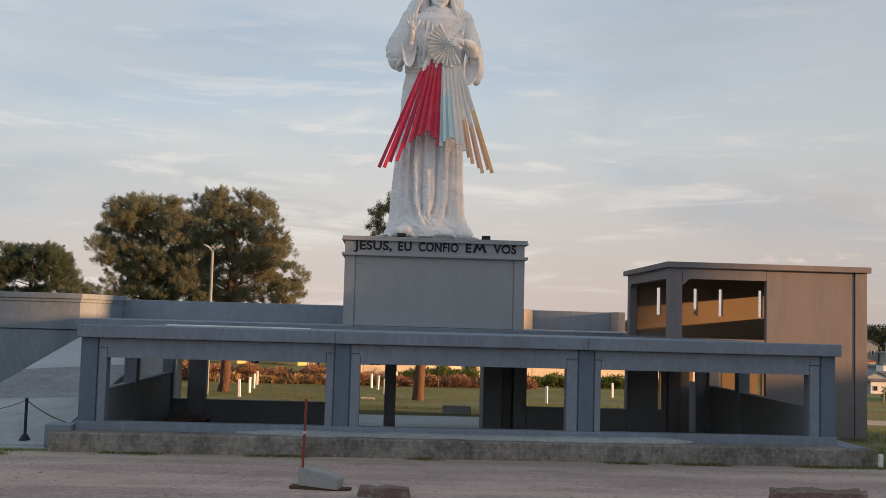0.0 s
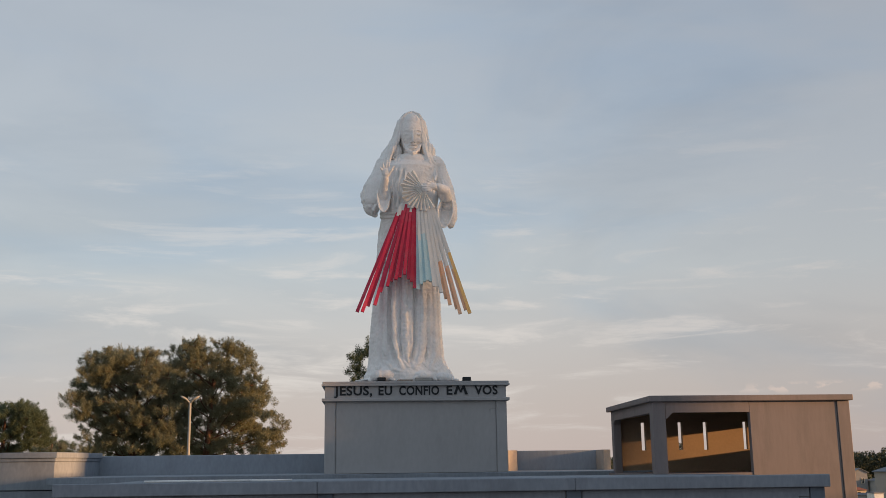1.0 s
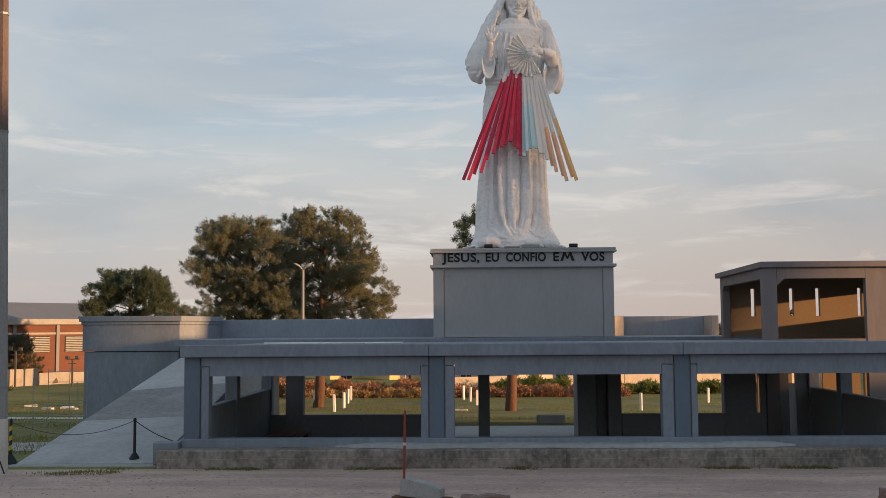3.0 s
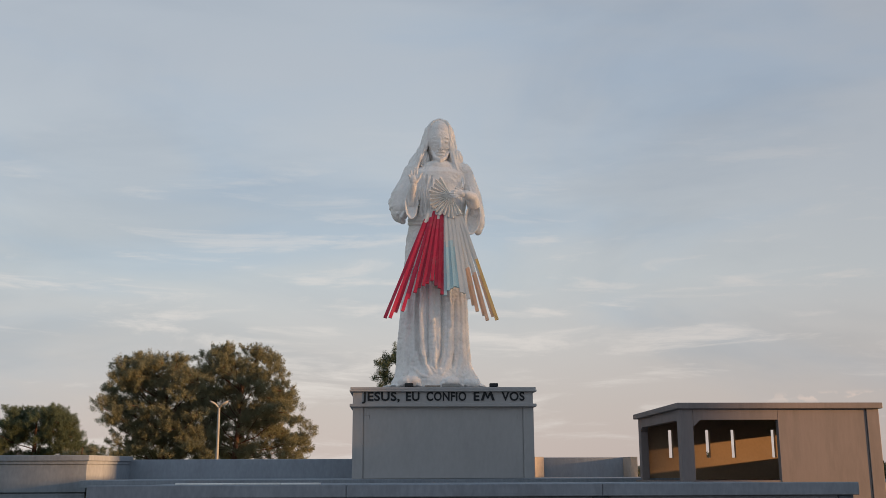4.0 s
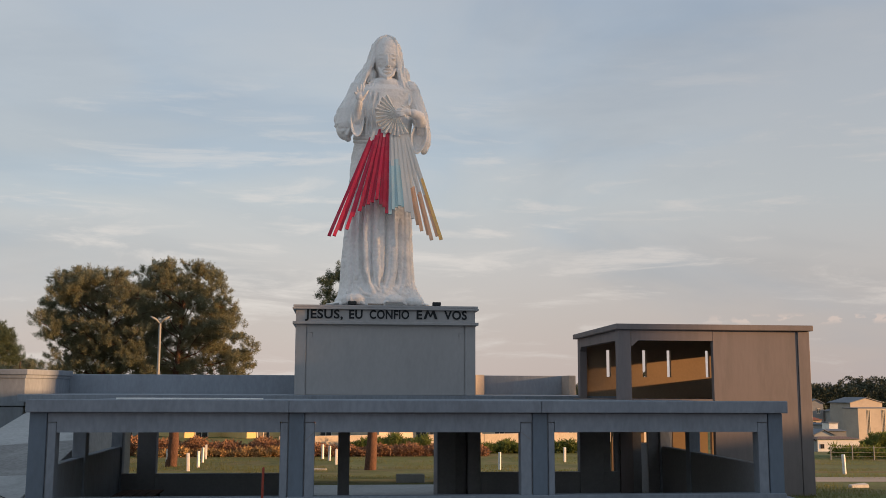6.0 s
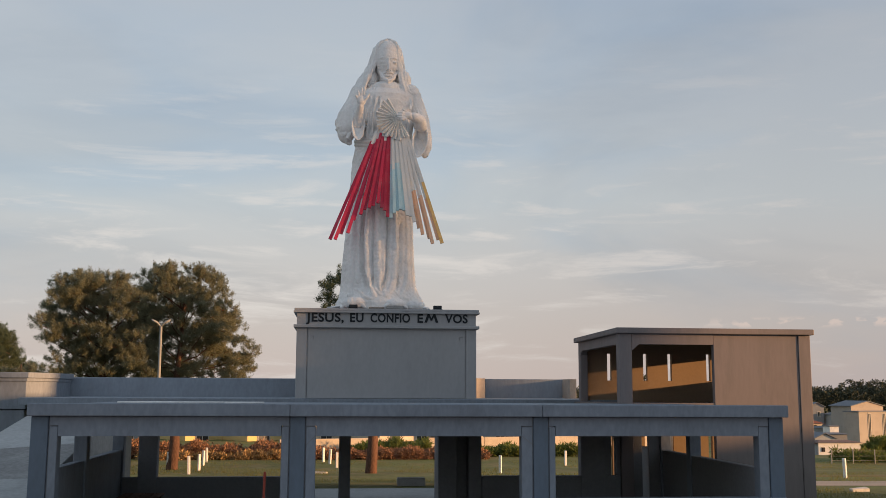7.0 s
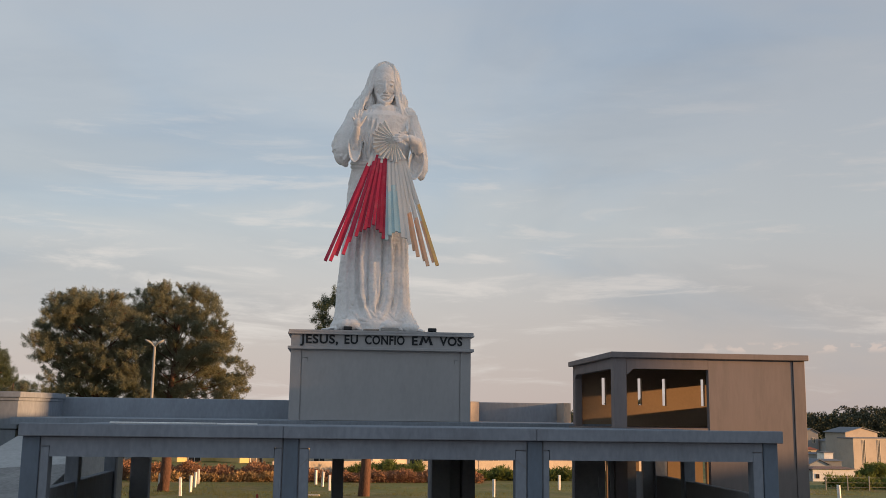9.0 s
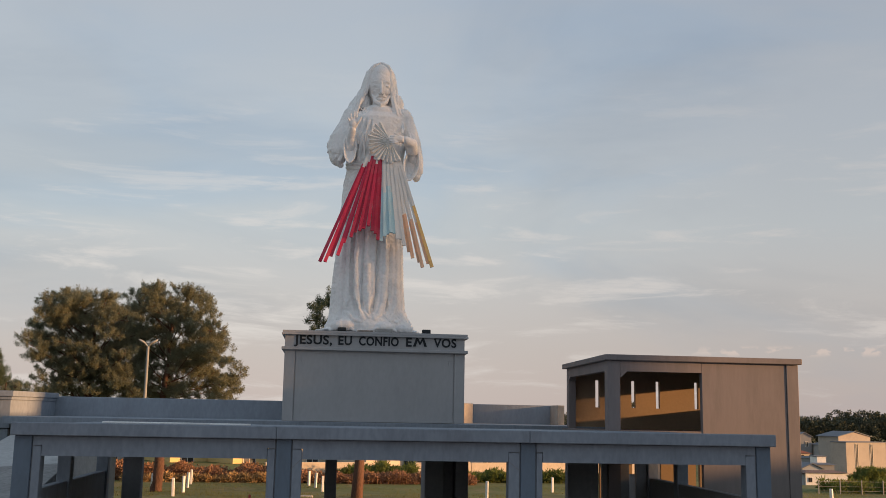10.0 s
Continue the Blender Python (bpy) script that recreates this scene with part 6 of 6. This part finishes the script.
def build_sign():
    s = thing("direction_sign", None, None, "white board with a grey arrow, propped on dark legs", "sign")
    m = pose(-11.45, 22.75, 0.66, 0, -9, 4)

    def add(name, bm, mat, label=""):
        bmesh.ops.transform(bm, matrix=m, verts=bm.verts)
        return part(name, bm, mat, s, label)

    bm = bmesh.new()
    box_bm(bm, -0.36, 0.36, -0.01, 0.02, -0.16, 0.16, 0.004)
    add("board", bm, M_LIME)
    for q in ((-0.38, 0.38, 0.16, 0.185), (-0.38, 0.38, -0.185, -0.16)):
        bm = bmesh.new()
        box_bm(bm, q[0], q[1], -0.02, 0.025, q[2], q[3])
        add("frame", bm, M_BLACK)
    for q in ((-0.385, -0.36), (0.36, 0.385)):
        bm = bmesh.new()
        box_bm(bm, q[0], q[1], -0.02, 0.025, -0.16, 0.16)
        add("frame", bm, M_BLACK)
    bm = bmesh.new()
    prism_y(bm, [(-0.27, -0.055), (0.1, -0.055), (0.1, -0.11), (0.27, 0.0), (0.1, 0.11), (0.1, 0.055), (-0.27, 0.055)], -0.016, -0.0105)
    add("arrow", bm, M_SHEET, "grey arrow")
    for a, b in (((-0.05, 0.05, -0.18), (-0.55, -0.1, -0.6)), ((0.0, 0.05, -0.18), (0.32, -0.1, -0.62)), ((0.36, 0.05, 0.1), (0.52, 0.05, -0.66))):
        bm = bmesh.new()
        tube(bm, [a, b], [0.018, 0.018], 6)
        add("leg", bm, M_BLACK)


build_sign()


def build_stanchion(x, y, striped):
    s = thing("stanchion", None, None, "black and yellow banded barrier post on a cone foot" if striped else "dark barrier post on a cone foot", "barrier post", group="barrier posts at the ramp")
    z = 0.02
    bm = bmesh.new()
    bmesh.ops.create_cone(bm, cap_ends=True, segments=20, radius1=0.19, radius2=0.06, depth=0.22, matrix=Matrix.Translation((x, y, z + 0.11)))
    part("foot", bm, M_BLACK, s, smooth=False)
    n = 7
    for k in range(n):
        a, b = z + 0.2 + k * 0.12, z + 0.2 + (k + 1) * 0.12
        bm = bmesh.new()
        bmesh.ops.create_cone(bm, cap_ends=True, segments=14, radius1=0.036, radius2=0.036, depth=b - a, matrix=Matrix.Translation((x, y, (a + b) / 2)))
        if striped:
            for v in bm.verts:
                v.co.z += (v.co.x - x) * 0.7
        part("tube_section", bm, M_YELLOW if striped and k % 2 else M_BLACK, s)
    bm = bmesh.new()
    bmesh.ops.create_cone(bm, cap_ends=True, segments=14, radius1=0.05, radius2=0.03, depth=0.06, matrix=Matrix.Translation((x, y, z + 1.07)))
    part("cap", bm, M_BLACK, s)
    return s


build_stanchion(-8.75, 25.45, False)
build_stanchion(-11.85, 25.3, True)


def build_chain():
    bm = bmesh.new()
    a, b = Vector((-11.85, 25.3, 1.05)), Vector((-8.75, 25.45, 1.06))
    pts = [a.lerp(b, i / 20) - Vector((0, 0, 1.35 * (i / 20) * (1 - i / 20))) for i in range(21)]
    tube(bm, pts, [0.009] * 21, 5)
    thing("chain", bm, M_STANDARD, "thin dark chain slung between two barrier posts", "chain")
    bm = bmesh.new()
    a, b = Vector((-8.75, 25.45, 1.06)), Vector((-7.65, 25.2, 0.56))
    pts = [a.lerp(b, i / 10) - Vector((0, 0, 0.25 * (i / 10) * (1 - i / 10))) for i in range(11)]
    tube(bm, pts, [0.012] * 11, 5)
    thing("chain", bm, M_BLACK, "short dark chain from a barrier post to the pavilion", "chain")


build_chain()


def build_rack():
    r = thing("metal_rack", None, None, "thin rusty metal frame standing in the grass", "metal frame")
    g = lambda y: ground_z(0, y)
    for x, y, h in ((-15.74, 35.4, 2.1), (-14.6, 36.5, 1.9), (-15.2, 39.0, 2.4), (-16.05, 39.4, 2.4), (-16.9, 39.4, 2.4)):
        bm = bmesh.new()
        tube(bm, [(x, y, g(y) - 0.1), (x, y, g(y) + h)], [0.015, 0.015], 6)
        part("upright", bm, M_STEEL, r)
    for z in (0.6, 1.2, 1.9, 2.3):
        bm = bmesh.new()
        tube(bm, [(-16.9, 39.4, g(39.4) + z), (-15.2, 39.0, g(39) + z)], [0.012, 0.012], 6)
        part("rail", bm, M_STEEL, r)
    for z in (0.5, 1.1):
        bm = bmesh.new()
        tube(bm, [(-15.74, 35.4, g(35.4) + z), (-14.6, 36.5, g(36.5) + z)], [0.015, 0.015], 6)
        part("rail", bm, M_STEEL, r)


build_rack()


def build_left_kerbs():
    rng = random.Random(8)
    for x0, x1, y in ((-14.0, -12.65, 23.3), (-12.62, -11.55, 23.25)):
        bm = bmesh.new()
        box_bm(bm, x0, x1, y, y + 0.3, -0.2, 0.26, 0.04)
        for v in bm.verts:
            v.co += Vector((0, rng.uniform(-0.03, 0.03), rng.uniform(-0.03, 0.02)))
        thing("kerbstone", bm, M_LIME, "chipped whitewashed kerb beside the pole", "kerbstone", group="kerbs beside the pole")
    bm = bmesh.new()
    stone_bm(bm, (-14.35, 23.4, 0.22), (0.42, 0.3, 0.26), rng, 2)
    thing("boulder", bm, M_BLOCK, "rounded grey boulder at the edge of the yard", "boulder", smooth=True)
    rs = np.random.RandomState(4)
    n = 90
    xs = -15.0 + rs.normal(size=n) * 0.55
    ys = 25.0 + rs.normal(size=n) * 0.5
    zs = 0.1 + rs.uniform(0, 1, n) * 1.0 * np.exp(-((xs + 15.0) / 1.0) ** 2)
    b = thing("bush", None, None, "loose green shrub behind the boulder", "shrub")
    leaf_cloud("leaves", np.stack([xs, ys, zs], 1), 22, 0.2, 0.15, 0.028, M_FARLEAF, b, 14)
    bm = bmesh.new()
    for k in range(12):
        a = rng.uniform(0, 6.28)
        tube(bm, [(-15.0, 25.0, -0.05), (-15.0 + 0.4 * math.cos(a), 25.0 + 0.3 * math.sin(a), 0.5), (-15.0 + 0.9 * math.cos(a), 25.0 + 0.6 * math.sin(a), 0.95)], [0.02, 0.014, 0.008], 5)
    part("stems", bm, M_BARK, b)


build_left_kerbs()


# ---- things in the yard ----
def build_barrier_block():
    """Concrete block lying askew on a plank, with a red bar standing in it."""
    x, y = -1.05, 16.55
    z = ground_z(x, y)
    b = thing("barrier_base", None, None, "grey concrete block with a rusty red bar standing in it", "barrier base")
    m = pose(x, y, z, 0, 3.0, -16)
    bm = bmesh.new()
    prism_y(bm, [(-0.33, 0.05), (0.35, 0.05), (0.35, 0.21), (0.2, 0.27), (-0.3, 0.33), (-0.33, 0.31)], -0.14, 0.14)
    bmesh.ops.bevel(bm, geom=bm.edges[:], offset=0.012, segments=2, affect="EDGES")
    bmesh.ops.transform(bm, matrix=m, verts=bm.verts)
    part("block", bm, M_BLOCK, b)
    bm = bmesh.new()
    tube(bm, [(x - 0.28, y, z + 0.28), (x - 0.26, y, z + 1.42)], [0.02, 0.02], 8)
    part("bar", bm, M_RUST, b)
    bm = bmesh.new()
    tube(bm, [(x - 0.27, y, z + 0.88), (x - 0.27, y, z + 0.91)], [0.023, 0.023], 8)
    part("tape_band", bm, M_LIME, b, "pale tape round the bar")
    bm = bmesh.new()
    box_bm(bm, -0.48, 0.5, -0.1, 0.12, 0.0, 0.05, 0.008)
    bmesh.ops.transform(bm, matrix=pose(x, y, z, 0, 0, -14), verts=bm.verts)
    part("plank", bm, M_BARK, b, "weathered plank under the block")


build_barrier_block()


def rubble(name, x, y, w, d, h, seed, label, mat):
    rng = random.Random(seed)
    z = ground_z(x, y)
    bm = bmesh.new()
    bmesh.ops.create_cube(bm, size=1)
    bmesh.ops.subdivide_edges(bm, edges=bm.edges[:], cuts=5, use_grid_fill=True)
    for v in bm.verts:
        p = v.co * 2
        nz = noise.fractal(Vector((p.x * w * 2.2 + seed, p.y * d * 2.2, p.z * h * 2.2)), 1.0, 2.0, 4)
        v.co = Vector((p.x * w / 2 * (1 + 0.10 * nz), p.y * d / 2 * (1 + 0.16 * nz), (p.z * 0.5 + 0.5) * h * (1 + 0.2 * nz * (p.z > 0))))
        v.co += Vector((rng.uniform(-1, 1), rng.uniform(-1, 1), rng.uniform(-1, 1))) * 0.009
    bmesh.ops.transform(bm, matrix=pose(x, y, z - 0.02, 0, 0, -6), verts=bm.verts)
    thing(name, bm, mat, label, "rubble")


rubble("masonry_chunk", -0.02, 15.6, 0.75, 0.3, 0.17, 2, "broken chunk of reddish brick masonry on the gravel", M_RUBBLE)
rubble("rubble_block", 6.48, 15.2, 1.3, 0.5, 0.27, 6, "rough pinkish block of broken masonry on the gravel", M_RUBBLE)
boxthing("marker_post", M_WHITE, 11.92, 12.02, 24.2, 24.3, -0.1, 0.34, 0.01, label="short white post at the end of the low wall", category="post")


def scatter_stones():
    rs = np.random.RandomState(21)
    n = 6000
    x = rs.uniform(-16, 14, n)
    y = 13.0 + 11.0 * rs.uniform(0, 1, n) ** 0.8
    r = 0.008 + 0.024 * rs.uniform(0, 1, n) ** 4
    oct_v = np.array([(1, 0, 0), (-1, 0, 0), (0, 1, 0), (0, -1, 0), (0, 0, 1), (0, 0, -1)], float)
    oct_f = np.array([(0, 2, 4), (2, 1, 4), (1, 3, 4), (3, 0, 4), (2, 0, 5), (1, 2, 5), (3, 1, 5), (0, 3, 5)])
    z = 0.072 * (24.3 - y) + r * 0.2
    v = (oct_v[None] * rs.uniform(0.6, 1.3, (n, 6, 1)) * (r[:, None, None] * np.array([1.2, 1.2, 0.5])) + np.stack([x, y, z], 1)[:, None]).reshape(-1, 3)
    f = (oct_f[None] + 6 * np.arange(n)[:, None, None]).reshape(-1, 3)
    me = bpy.data.meshes.new("gravel_stones")
    me.from_pydata(v.tolist(), [], f.tolist())
    me.materials.append(M_STONE)
    tagged(new("gravel_stones", me), "loose stones and grit scattered over the yard", "gravel", "", "stuff")


scatter_stones()


def grass_blades(name, pts, per, spread, h, seed, label):
    rs = np.random.RandomState(seed)
    c = np.repeat(np.asarray(pts, float), per, axis=0)
    n = len(c)
    c[:, :2] += rs.normal(size=(n, 2)) * spread
    a = rs.uniform(0, 2 * np.pi, n)
    L = h * rs.uniform(0.4, 1.3, n)
    lean = rs.uniform(0.1, 0.8, n)
    s = np.stack([np.cos(a), np.sin(a), 0 * a], 1) * 0.012
    tip = c + np.stack([-np.sin(a) * L * lean, np.cos(a) * L * lean, L], 1)
    v = np.stack([c - s, c + s, tip], 1).reshape(-1, 3)
    me = bpy.data.meshes.new(name)
    me.from_pydata(v.tolist(), [], np.arange(3 * n).reshape(-1, 3).tolist())
    me.materials.append(M_BLADE)
    tagged(new(name, me), label, "grass", "", "stuff")


def plant_grass():
    rs = np.random.RandomState(31)
    pts = []
    for _ in range(900):
        x = rs.uniform(-8.2, 12.5)
        if noise.noise(Vector((x * 0.6, 3.0, 0))) + 0.25 * (x > 9) > 0.12:
            y = rs.uniform(23.95, 24.28) - abs(rs.normal()) * 0.12
            pts.append((x, y, 0.072 * (24.3 - y)))
    for _ in range(900):
        x = rs.uniform(-18, -7.9)
        y = rs.uniform(22.2, 24.7)
        if noise.noise(Vector((x * 0.5, y * 0.9, 4))) > (0.22 if -11.8 < x < -7.9 else -0.05):
            pts.append((x, y, ground_z(x, y)))
    for _ in range(500):
        x = rs.uniform(11.9, 22)
        y = rs.uniform(23.6, 30)
        pts.append((x, y, ground_z(x, y)))
    grass_blades("wall_grass", pts, 9, 0.10, 0.055, 32, "thin grass along the foot of the low wall")
    pts = []
    for _ in range(14000):
        y = 28 + 45 * rs.uniform() ** 1.2
        x = rs.uniform(-0.62, 0.55) * y
        if -8 < x < 11 and y < 47 or noise.noise(Vector((x * 0.16, y * 0.16, 2.0))) < -0.05:
            continue
        pts.append((x, y, ground_z(x, y)))
    grass_blades("field_grass", pts, 7, 0.35, 0.11, 33, "short rough grass on the field")


plant_grass()
